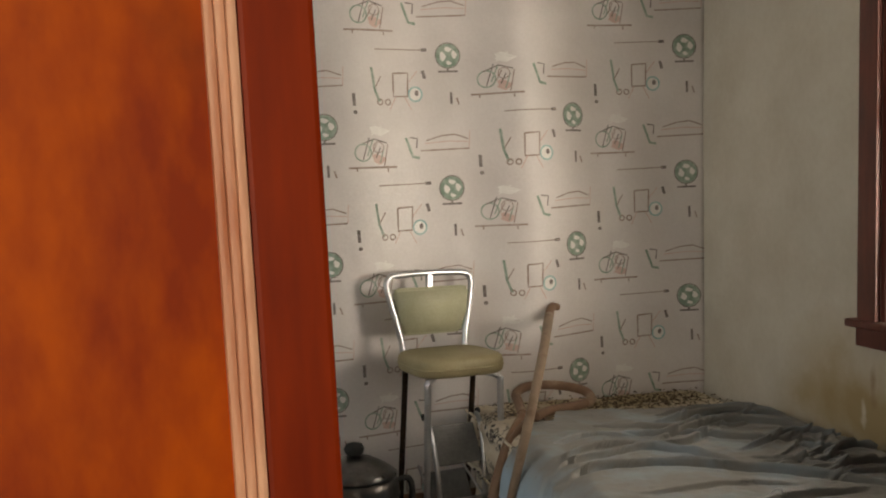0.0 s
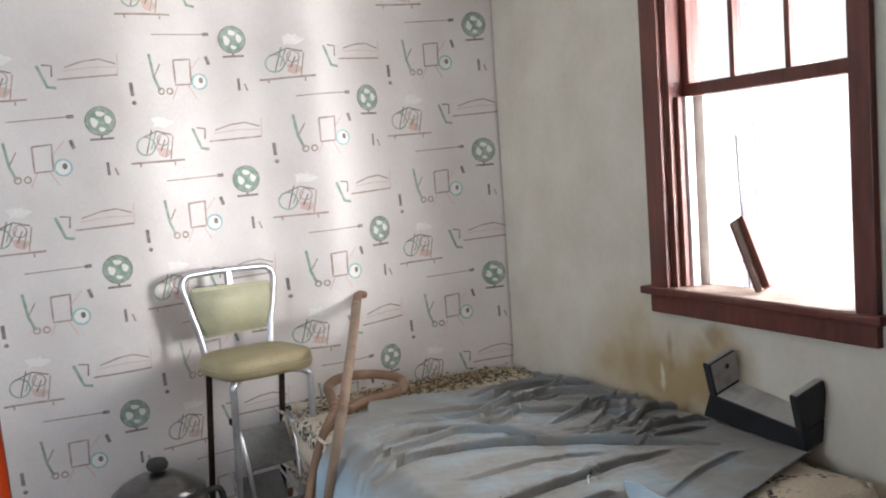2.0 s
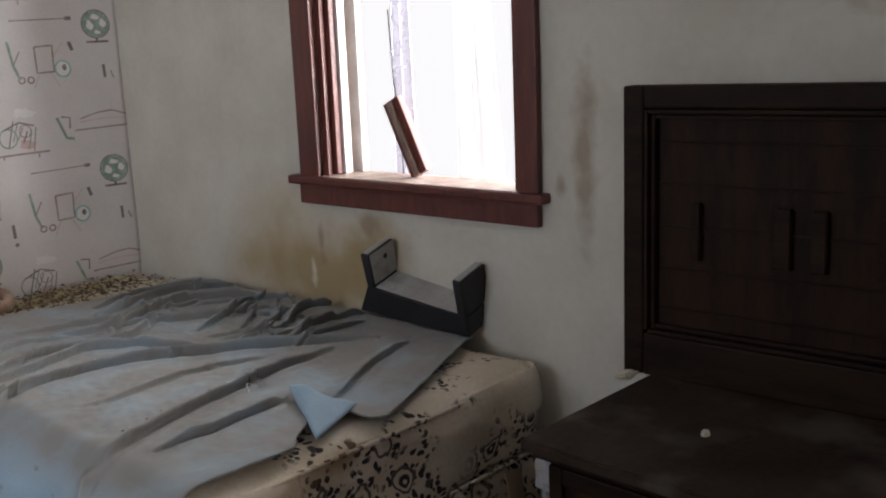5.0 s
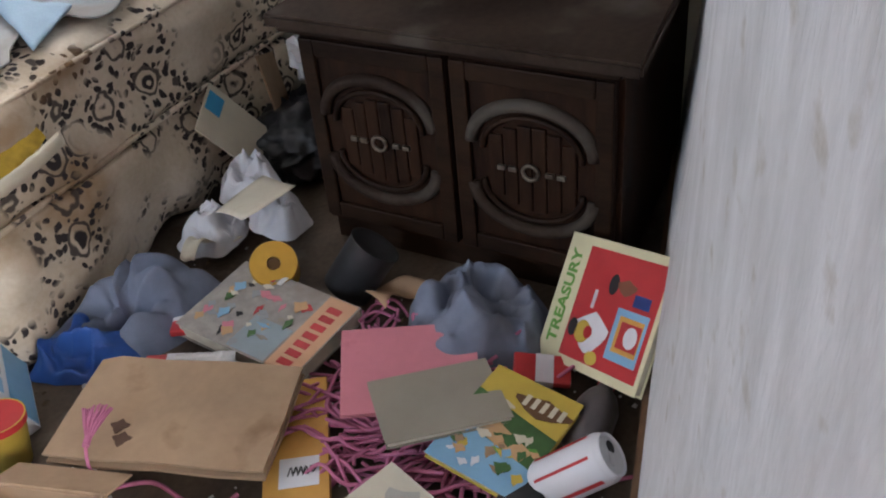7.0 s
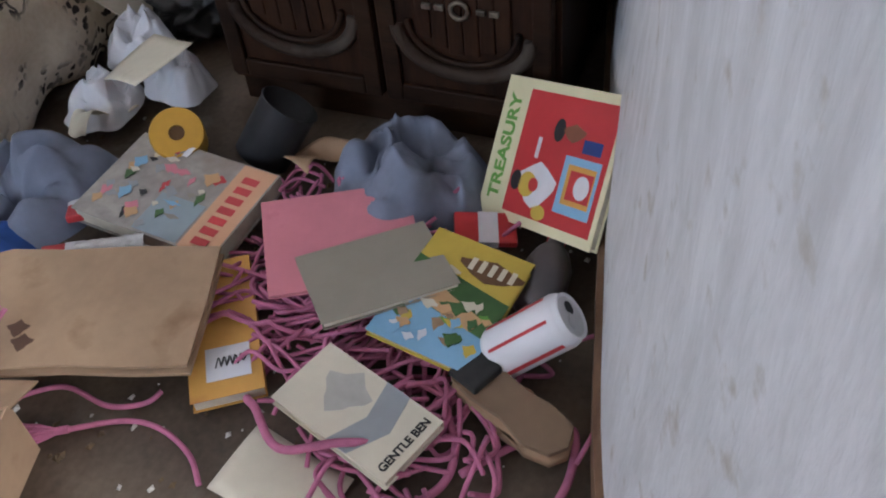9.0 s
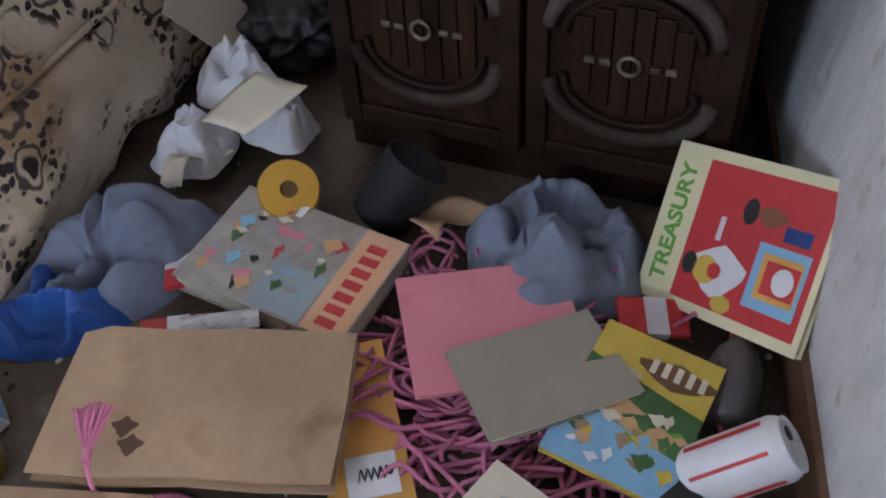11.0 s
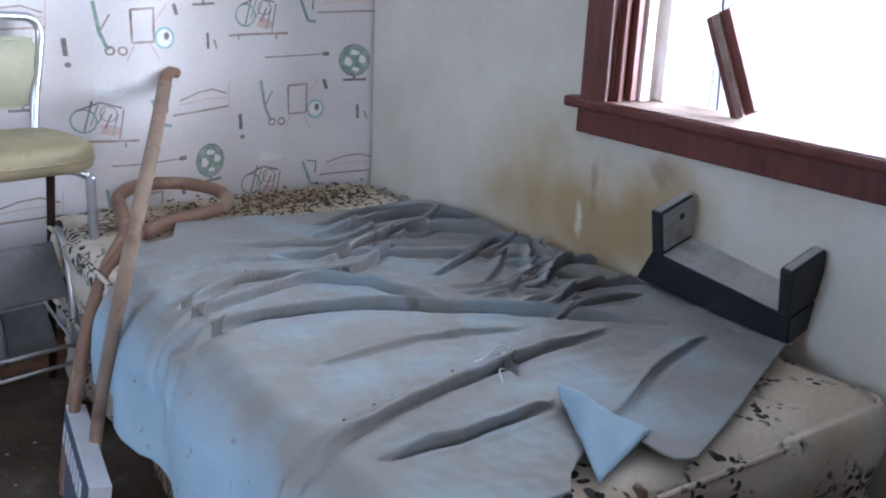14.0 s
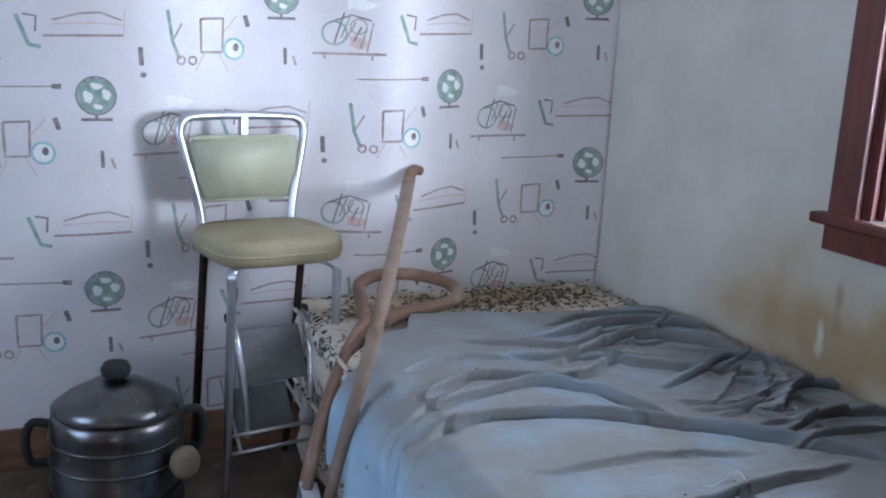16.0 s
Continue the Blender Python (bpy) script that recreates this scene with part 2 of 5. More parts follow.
floor = structure("floor", box((XW - 0.2, -1.8, -0.1), (XE + 0.2, YN + 0.2, 0)), FLOOR, "dirty worn brown floor strewn with litter", "floor")
structure("ceiling", box((XW - 0.2, -1.8, ZC), (XE + 0.2, YN + 0.2, ZC + 0.1)), CEIL, "plain off-white plaster ceiling", "ceiling")


SWELLS = ((-1.5, 0.0), (-0.75, 0.06), (-0.3, 0.01), (0.12, 0.060), (0.42, 0.01), (0.90, 0.105), (1.28, 0.004), (1.40, 0.010), (1.68, 0.112), (2.06, 0.006), (2.28, 0.020), (2.6, 0.075))


def swell(x, z):
    """How far the loose wallpaper stands off the wall."""
    x = x + 0.02 * (z - 1.0) + 0.018 * math.sin(2.1 * z + 1.3 * x)
    for (x0, a), (x1, b) in zip(SWELLS, SWELLS[1:]):
        if x <= x1:
            t = max(0.0, (x - x0) / (x1 - x0))
            s = a + (b - a) * t * t * (3 - 2 * t)
            break
    return s * (0.86 + 0.14 * math.sin(1.7 * z + 3 * x)) * min(1.0, max(0.0, (z - 0.05) / 0.5)) + 0.004 * noise.noise((x * 5, z * 3, 0.3)) + 0.0015 * noise.noise((x * 17, z * 9, 0.8))


bm = bmesh.new()
NXW, NZW = 220, 60
grid = []
for i in range(NXW + 1):
    x = XW + (XE - XW) * i / NXW
    grid.append([bm.verts.new((x, YN - swell(x, ZC * j / NZW), ZC * j / NZW)) for j in range(NZW + 1)])
for i in range(NXW):
    for j in range(NZW):
        bm.faces.new((grid[i][j], grid[i + 1][j], grid[i + 1][j + 1], grid[i][j + 1]))
back = [bm.verts.new(p) for p in ((XW, YN + 0.12, 0), (XE, YN + 0.12, 0), (XE, YN + 0.12, ZC), (XW, YN + 0.12, ZC))]
bm.faces.new(back)
bm.faces.new([grid[i][0] for i in range(NXW + 1)] + [back[1], back[0]])
bm.faces.new([grid[i][NZW] for i in range(NXW + 1)] + [back[2], back[3]])
bm.faces.new([grid[0][j] for j in range(NZW + 1)] + [back[3], back[0]])
bm.faces.new([grid[NXW][j] for j in range(NZW + 1)] + [back[2], back[1]])
wall_north = structure("wall_north", bm, PAPER, "pale pinkish wallpaper with school motifs, bulging loose", "wall", True)

# east wall with the window opening
OY0, OY1, OZ0, OZ1 = 2.095, 2.868, 0.938, 2.24
bm = bmesh.new()
for lo, hi in (((XE, 0.5, 0), (XE + 0.14, OY0, ZC)), ((XE, OY1, 0), (XE + 0.14, YN + 0.12, ZC)), ((XE, OY0, 0), (XE + 0.14, OY1, OZ0 - 0.02)), ((XE, OY0, OZ1), (XE + 0.14, OY1, ZC))):
    box(lo, hi, bm=bm)
structure("wall_east", bm, PLASTER, "cream plaster wall with brown damp stains", "wall")
# west wall with a window opening
bm = bmesh.new()
for lo, hi in (((XW - 0.14, -1.8, 0), (XW, 2.0, ZC)), ((XW - 0.14, 3.1, 0), (XW, YN + 0.12, ZC)), ((XW - 0.14, 2.0, 0), (XW, 3.1, 0.9)), ((XW - 0.14, 2.0, 2.1), (XW, 3.1, ZC))):
    box(lo, hi, bm=bm)
structure("wall_west", bm, PLASTER, "plain cream plaster wall", "wall")
# south wall: a white piece beside the doorway, a piece behind the door, a lintel
XJ = 0.80
SX = [XJ + (XE - XJ) * (k / 24) for k in range(25)]
bm = bmesh.new()
rows = []
for z, off in ((0, 0.010), (0.10, 0.006), (0.20, 0.0), (0.35, -0.016), (0.55, -0.030), (0.9, -0.036), (1.6, -0.038), (ZC, -0.038)):
    rows.append([bm.verts.new((x, south(x) + off, z)) for x in SX] + [bm.verts.new((XE, south(XE) - 0.16, z)), bm.verts.new((XJ, south(XJ) - 0.16, z))])
for lo, hi in zip(rows, rows[1:]):
    for k in range(len(lo)):
        j = (k + 1) % len(lo)
        bm.faces.new((lo[k], lo[j], hi[j], hi[k]))
bm.faces.new(rows[0][::-1])
bm.faces.new(rows[-1])
bmesh.ops.recalc_face_normals(bm, faces=bm.faces)
structure("wall_south", bm, BRUSHED, "white painted wall with cracked vertical brush streaks", "wall")
structure("wall_south_west", box((XW, 0.72, 0), (-0.55, 0.86, ZC)), PLASTER, "plain cream plaster wall", "wall")
structure("wall_lintel", box((-0.55, 0.55, 2.12), (XJ, 0.69, ZC)), PLASTER, "plaster above the doorway", "wall")
bm = prism([(x, south(x)) for x in SX] + [(x, south(x) + 0.016) for x in SX[::-1]], 0, 0.10)
structure("baseboard", bm, BASEB, "scuffed brown wooden baseboard", "baseboard")
structure("baseboard_north", box((XW, YN - 0.035, 0), (1.5, YN - 0.02, 0.13), 0.004), BASEB, "dark brown wooden baseboard", "baseboard")
# the hall behind the camera
bm = bmesh.new()
for lo, hi in (((XW, -1.8, 0), (-0.8, -1.66, ZC)), ((0.2, -1.8, 0), (XE, -1.66, ZC)), ((-0.8, -1.8, 0), (0.2, -1.66, 0.9)), ((-0.8, -1.8, 2.2), (0.2, -1.66, ZC))):
    box(lo, hi, bm=bm)
structure("wall_hall_south", bm, PLASTER, "plain cream hall wall", "wall")
structure("wall_hall_east", box((XE, -1.8, 0), (XE + 0.14, 0.5, ZC)), PLASTER, "plain cream hall wall", "wall")


# ---- east window ----
win = thing("window_1", pose(XE, 0, 0), "red-brown varnished sash window, lower half open to glare", "window", kind="structure")
part("casing", box((-0.022, OY1, OZ0 - 0.02), (0.0, OY1 + 0.09, OZ1 + 0.09), 0.004), TRIM, win)
part("casing", box((-0.022, OY0 - 0.068, OZ0 - 0.02), (0.0, OY0, OZ1 + 0.09), 0.004), TRIM, win)
part("casing", box((-0.025, OY0 - 0.095, OZ1 + 0.001), (0.0, OY1 + 0.095, OZ1 + 0.10), 0.004), TRIM, win)
part("jamb", box((0.0, OY1 - 0.025, OZ0 - 0.018), (0.14, OY1, OZ1)), TRIM, win)
part("jamb", box((0.0, OY0, OZ0 - 0.018), (0.14, OY0 + 0.02, OZ1)), TRIM, win)
WHITEWOOD = material("pale_weathered_track", (0.62, 0.56, 0.52), (0.78, 0.74, 0.70), 12, 0.6, 0.1)
part("track", box((0.045, OY1 - 0.055, OZ0), (0.075, OY1 - 0.025, 1.57), 0.003), WHITEWOOD, win, "pale bare sash track")
part("track", box((0.10, OY1 - 0.075, OZ0), (0.125, OY1 - 0.025, 1.57), 0.003), WHITEWOOD, win)
part("stop_bead", box((0.02, OY1 - 0.045, OZ0), (0.04, OY1 - 0.025, 1.57), 0.003), TRIM, win)
part("sill", box((-0.042, OY0 - 0.092, OZ0 - 0.032), (0.14, OY1 + 0.130, OZ0 - 0.004), 0.008), TRIM, win, "worn reddish sill")
part("sill_dust", sheet(12, 30, lambda u, v: (-0.034 + 0.165 * u, OY0 + 0.01 + (OY1 - OY0 - 0.04) * v, OZ0 - 0.002 + 0.001 * noise.noise((u * 9, v * 30, 0)))), TRIM_WORN, win, "pale weathered sill top")
part("apron", box((-0.022, OY0 - 0.066, OZ0 - 0.094), (0.0, OY1 + 0.095, OZ0 - 0.033), 0.004), TRIM, win)
sash = part("sash", box((0.06, OY0 + 0.02, 1.57), (0.10, OY1 - 0.025, 1.612), 0.004), TRIM, win, "dark red upper sash with three panes")
part("stile", box((0.06, OY1 - 0.055, 1.612), (0.10, OY1 - 0.025, OZ1), 0.004), TRIM, sash)
part("stile", box((0.06, OY0 + 0.02, 1.612), (0.10, OY0 + 0.045, OZ1), 0.004), TRIM, sash)
part("top_rail", box((0.062, OY0 + 0.045, OZ1 - 0.05), (0.098, OY1 - 0.055, OZ1), 0.004), TRIM, sash)
for y in (2.615, 2.385):
    part("muntin", box((0.066, y - 0.011, 1.612), (0.094, y + 0.011, OZ1 - 0.05), 0.003), TRIM, sash)
GLASS = bpy.data.materials.new("dusty_glass")
GLASS.use_nodes = True
gn, gl = GLASS.node_tree.nodes, GLASS.node_tree.links
gb = gn["Principled BSDF"]
gb.inputs["Transmission Weight"].default_value, gb.inputs["Roughness"].default_value, gb.inputs["IOR"].default_value = 1.0, 0.02, 1.45
for y0, y1 in ((2.145, 2.374), (2.396, 2.604), (2.626, 2.813)):
    pane = part("pane", box((0.078, y0, 1.612), (0.081, y1, OZ1 - 0.05)), GLASS, sash)
    pane.visible_shadow = False
# outside
GLOW = bpy.data.materials.new("white_glare")
GLOW.use_nodes = True
gw = GLOW.node_tree.nodes
gw.remove(gw["Principled BSDF"])
em = gw.new("ShaderNodeEmission")
em.inputs[0].default_value, em.inputs[1].default_value = (1.0, 0.985, 0.96, 1), 1.6
GLOW.node_tree.links.new(em.outputs[0], gw["Material Output"].inputs[0])
structure("backdrop", box((5.5, -2.0, -3.0), (5.55, 12.0, 9.0)), GLOW, "white overexposed daylight outside the window", "backdrop")
structure("ground", box((XE + 0.14, -60, -0.65), (70, 60, -0.6)), material("pale_dry_ground", (0.3, 0.28, 0.24), (0.42, 0.40, 0.35), 2, 0.9, 0.2), "pale dry ground outside", "ground")
stick = thing("broken_wood_strip", pose(2.585, 2.525, 0.938, 0, 0, 0), "broken red-brown wooden window strip leaning on the sill", "wood strip")
part("strip", box((-0.012, -0.034, 0.008), (0.012, 0.034, 0.25), 0.003, m=pose(0, 0, 0, -26, 0, 0)), TRIM, stick)
part("bead", box((-0.022, -0.008, 0.004), (-0.012, 0.012, 0.245), 0.002, m=pose(0, 0, 0, -26, 0, 0)), TRIM_WORN, stick, "paler bare ridge")

# ---- the panelled door beside the camera ----
def oval_(rx, ry):
    return [(rx * math.cos(a), ry * math.sin(a)) for a in [2 * math.pi * k / 10 for k in range(10)]]


door = thing("door_1", pose(0.488, 0.68, 0.012, 0, -2.3, 4.5), "orange-red varnished panelled door, worn along its moulding", "door", kind="structure")
part("stile", box((-0.037, 0.0, 0), (0, 0.045, 2.03), 0.003), STILE, door, "dark red varnished stile")
part("stile", box((-0.80, 0.0, 0), (-0.70, 0.045, 2.03), 0.003), STILE, door)
for z0, z1 in ((0, 0.2), (1.93, 2.03)):
    part("rail", box((-0.70, 0.0, z0), (-0.037, 0.045, z1), 0.003), STILE, door)
part("panel", box((-0.70, 0.010, 0.2), (-0.037, 0.032, 1.93)), ORANGE, door, "orange varnished panel with scratches")
for k, (x0, x1, d) in enumerate(((-0.042, -0.037, -0.003), (-0.047, -0.042, 0.0), (-0.052, -0.047, 0.003))):
    part("moulding", box((x0, d, 0.2), (x1, 0.0105, 1.93), 0.002), WORN_LIT_EDGE, door, "worn fluted moulding, light on its grooves in the pale colour" if k == 0 else "")
part("hinge", box((-0.81, 0.012, 1.6), (-0.80, 0.03, 1.7)), BRASS, door)
part("door_frame", box((-0.86, -0.03, -0.01), (-0.81, 0.05, 2.10), 0.003), STILE, door)
rnd = random.Random(12)
SCRATCH = material("bare_scratch", (0.55, 0.30, 0.18), (0.75, 0.52, 0.38), 30, 0.7, 0.1)
for k in range(26):
    x, z, a, ln = rnd.uniform(-0.26, -0.07), rnd.uniform(0.85, 1.75), rnd.gauss(0.3, 0.5), rnd.uniform(0.004, 0.013)
    part("scratch", prism(oval_(ln, 0.0012 + 0.0012 * rnd.random()), 0.0090, 0.0099, "y"), SCRATCH if k % 4 else RUBBER, door).matrix_local = pose(x, 0, z, 0, 90 - 57 * a, 0)


# ---- bed ----
def ticking(name, ox):
    """Stained cream ticking with dark printed flowers."""
    m = material(name, (0.54, 0.45, 0.33), (0.74, 0.67, 0.57), 4, 0.85, 0.2, fine=90, spots=(0.30, 0.20, 0.11), spot_scale=2.5, spot_at=0.6)
    n, l = m.node_tree.nodes, m.node_tree.links
    bsdf = n["Principled BSDF"]
    colour = bsdf.inputs["Base Color"].links[0].from_socket
    geo, mp = n.new("ShaderNodeNewGeometry"), n.new("ShaderNodeMapping")
    mp.inputs["Location"].default_value = (ox, 0, 0)
    l.new(geo.outputs["Position"], mp.inputs[0])
    warp, push = n.new("ShaderNodeTexNoise"), n.new("ShaderNodeMix")
    warp.inputs["Scale"].default_value, warp.inputs["Detail"].default_value = 22, 2
    l.new(mp.outputs[0], warp.inputs["Vector"])
    push.data_type, push.blend_type = "RGBA", "ADD"
    push.inputs["Factor"].default_value = 0.035
    l.new(mp.outputs[0], push.inputs[6])
    l.new(warp.outputs["Color"], push.inputs[7])

    def cells(scale, stops, rand=1.0):
        """Bands round scattered centres."""
        vo, ra = n.new("ShaderNodeTexVoronoi"), n.new("ShaderNodeValToRGB")
        vo.inputs["Scale"].default_value, vo.inputs["Randomness"].default_value = scale, rand
        l.new(push.outputs[2], vo.inputs["Vector"])
        e = ra.color_ramp.elements
        e[0].position, e[0].color = stops[0][0], (stops[0][1],) * 3 + (1,)
        e[1].position, e[1].color = stops[-1][0], (stops[-1][1],) * 3 + (1,)
        for pos, v in stops[1:-1]:
            e.new(pos).color = (v, v, v, 1)
        l.new(vo.outputs["Distance"], ra.inputs[0])
        return ra.outputs[0]

    rings = cells(9.5, ((0.0, 0), (0.06, 0), (0.08, 1), (0.17, 1), (0.20, 0), (0.26, 0), (0.28, 0.9), (0.32, 0.9), (0.34, 0)), 0.8)
    near = cells(9.5, ((0.0, 0), (0.31, 0), (0.33, 1), (0.55, 1), (0.68, 0)), 0.8)
    leaf = cells(50, ((0.0, 1), (0.38, 1), (0.46, 0)))
    mx, mul0, mul, mix = (n.new("ShaderNode" + k) for k in ("Math", "Math", "Math", "Mix"))
    mul0.operation, mx.operation, mul.operation = "MULTIPLY", "MAXIMUM", "MULTIPLY"
    l.new(leaf, mul0.inputs[0])
    l.new(near, mul0.inputs[1])
    l.new(mul0.outputs[0], mx.inputs[0])
    l.new(rings, mx.inputs[1])
    big, where = n.new("ShaderNodeTexNoise"), n.new("ShaderNodeValToRGB")
    big.inputs["Scale"].default_value, big.inputs["Detail"].default_value = 4.2, 1
    l.new(mp.outputs[0], big.inputs["Vector"])
    where.color_ramp.elements[0].position, where.color_ramp.elements[1].position = 0.42, 0.47
    l.new(big.outputs["Fac"], where.inputs[0])
    l.new(mx.outputs[0], mul.inputs[0])
    l.new(where.outputs[0], mul.inputs[1])
    mix.data_type = "RGBA"
    l.new(mul.outputs[0], mix.inputs["Factor"])
    l.new(colour, mix.inputs[6])
    mix.inputs[7].default_value = (0.035, 0.028, 0.03, 1)
    l.new(mix.outputs[2], bsdf.inputs["Base Color"])
    return m


TICKING = ticking("flowered_ticking", 0.0)
stain(TICKING, [((1.53, 1.99, 0.44), (0.20, 0.12, 0.07)), ((1.72, 2.0, 0.47), (0.16, 0.1, 0.05))], (0.26, 0.15, 0.06), 9, 0.75)
stain(TICKING, [((2.0, 3.85, 0.5), (0.62, 0.30, 0.12))], (0.33, 0.26, 0.13), 6, 0.85)
BX0, BX1, BY0, BY1, BZ = 1.39, 2.46, 2.02, 4.0, 0.50


def slab(x0, x1, y0, y1, z0, z1, seed, sag=0.012):
    """A soft mattress: a box with round edges and uneven sides."""
    bm = bmesh.new()
    bmesh.ops.create_cube(bm, size=1)
    bmesh.ops.subdivide_edges(bm, edges=bm.edges[:], cuts=40, use_grid_fill=True)
    r = 0.055
    sx, sy, sz = x1 - x0, y1 - y0, z1 - z0
    for v in bm.verts:
        p = Vector((v.co.x * sx, v.co.y * sy, v.co.z * sz))
        q = Vector([max(-s / 2 + r, min(s / 2 - r, c)) for s, c in zip((sx, sy, sz), p)])
        d = p - q
        if d.length > 1e-6:
            p = q + d.normalized() * r
        p += Vector(((x0 + x1) / 2, (y0 + y1) / 2, (z0 + z1) / 2))
        k = noise.noise((p.x * 4 + seed, p.y * 4, p.z * 6)) * sag + (0.4 - abs(noise.noise((p.x * 5 + p.z * 4, p.y * 3 + seed, p.z * 7)))) * sag * 0.9 + noise.noise((p.x * 14, p.y * 14 + seed, p.z * 14)) * sag * 0.3
        if d.z > 0.8 * r:
            k = min(0.25 * k, 0.004)
        v.co = p + (d.normalized() if d.length > 1e-6 else Vector()) * k
    return bm


bed = thing("bed", pose(0, 0, 0), "stained flowered mattress on a sagging box spring", "bed")
part("box_spring", slab(BX0 + 0.04, BX1, BY0 - 0.01, BY1, 0.0, 0.27, 3.0, 0.042), TICKING, bed, "", True)
part("mattress", slab(BX0, BX1, BY0, BY1, 0.25, BZ, 8.0, 0.030), TICKING, bed, "stained cream mattress with dark flowers", True)

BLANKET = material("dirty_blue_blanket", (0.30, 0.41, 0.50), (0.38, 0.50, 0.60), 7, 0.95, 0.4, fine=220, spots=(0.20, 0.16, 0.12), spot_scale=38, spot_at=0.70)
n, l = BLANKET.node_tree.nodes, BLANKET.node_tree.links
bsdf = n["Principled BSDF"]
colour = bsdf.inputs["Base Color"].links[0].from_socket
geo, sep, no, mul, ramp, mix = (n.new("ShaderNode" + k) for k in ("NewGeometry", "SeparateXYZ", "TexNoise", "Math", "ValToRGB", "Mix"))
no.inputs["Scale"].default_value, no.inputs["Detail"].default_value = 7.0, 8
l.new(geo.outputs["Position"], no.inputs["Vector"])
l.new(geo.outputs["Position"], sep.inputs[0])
# Grey is mixed in by height: bluer hanging side, greyer top.
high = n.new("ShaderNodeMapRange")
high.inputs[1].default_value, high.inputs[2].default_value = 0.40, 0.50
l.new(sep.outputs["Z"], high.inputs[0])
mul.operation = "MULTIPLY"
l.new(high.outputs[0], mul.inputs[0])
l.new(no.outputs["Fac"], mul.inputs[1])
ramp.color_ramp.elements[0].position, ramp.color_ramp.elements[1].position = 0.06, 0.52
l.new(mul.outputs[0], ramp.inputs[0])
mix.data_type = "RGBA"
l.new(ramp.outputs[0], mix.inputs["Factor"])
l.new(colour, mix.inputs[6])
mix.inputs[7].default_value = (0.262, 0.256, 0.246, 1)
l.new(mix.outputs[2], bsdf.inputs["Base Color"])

RIDGES = [([(1.36, 2.32), (1.59, 2.40), (1.83, 2.45), (2.14, 2.48)], 0.028, 0.020), ([(1.37, 2.83), (1.58, 2.89), (1.91, 2.755), (2.29, 2.46)], 0.030, 0.022),
          ([(1.40, 2.95), (1.77, 3.04), (1.95, 2.79)], 0.024, 0.020), ([(1.87, 3.15), (2.17, 3.30), (2.41, 3.14)], 0.032, 0.024),
          ([(1.49, 2.265), (1.67, 2.262), (1.81, 2.273)], 0.022, 0.018), ([(1.75, 3.25), (2.05, 3.10), (2.35, 2.95)], 0.024, 0.02),
          ([(1.95, 3.36), (2.25, 3.42), (2.45, 3.32)], 0.03, 0.022), ([(2.2, 2.75), (2.34, 2.86), (2.46, 2.82)], 0.03, 0.016), ([(2.16, 2.66), (2.3, 2.7), (2.44, 2.66)], 0.024, 0.014),
          ([(1.5, 3.2), (1.66, 3.26), (1.8, 3.2)], 0.015, 0.018), ([(1.9, 2.2), (2.1, 2.3), (2.3, 2.35)], 0.014, 0.02),
          ([(1.45, 3.02), (1.62, 3.12), (1.85, 3.06), (2.05, 3.16)], 0.024, 0.02), ([(1.72, 3.38), (1.95, 3.28), (2.12, 3.36)], 0.02, 0.016), ([(2.05, 2.95), (2.2, 3.02), (2.32, 3.08), (2.46, 3.0)], 0.026, 0.016),
          ([(2.10, 2.58), (2.22, 2.62), (2.38, 2.60)], 0.018, 0.012), ([(1.55, 2.62), (1.8, 2.62), (2.0, 2.58)], 0.012, 0.02), ([(2.0, 3.46), (2.2, 3.5), (2.42, 3.46)], 0.022, 0.016), ([(2.24, 2.94), (2.33, 2.88), (2.44, 2.92)], 0.022, 0.012)]
rnd = random.Random(14)
for k in range(22):  # small rolls where the blanket is pushed together
    cx, cy, a, ln = rnd.uniform(2.05, 2.44), rnd.uniform(2.62, 3.4), rnd.gauss(0.1, 0.5), rnd.uniform(0.06, 0.15)
    RIDGES.append(([(cx - ln * math.cos(a), cy - ln * math.sin(a)), (cx + rnd.gauss(0, 0.015), cy + rnd.gauss(0, 0.02)), (cx + ln * math.cos(a), cy + ln * math.sin(a))], rnd.uniform(0.008, 0.014), rnd.uniform(0.011, 0.015)))
RIDGES = [([p.to_2d() for p in spline([(*q, 0) for q in pts], 6)], h, w * 0.78) for pts, h, w in RIDGES]
RIDGES = [(pts, h, w, min(p.x for p in pts) - 4 * w, max(p.x for p in pts) + 4 * w, min(p.y for p in pts) - 4 * w, max(p.y for p in pts) + 4 * w) for pts, h, w in RIDGES]


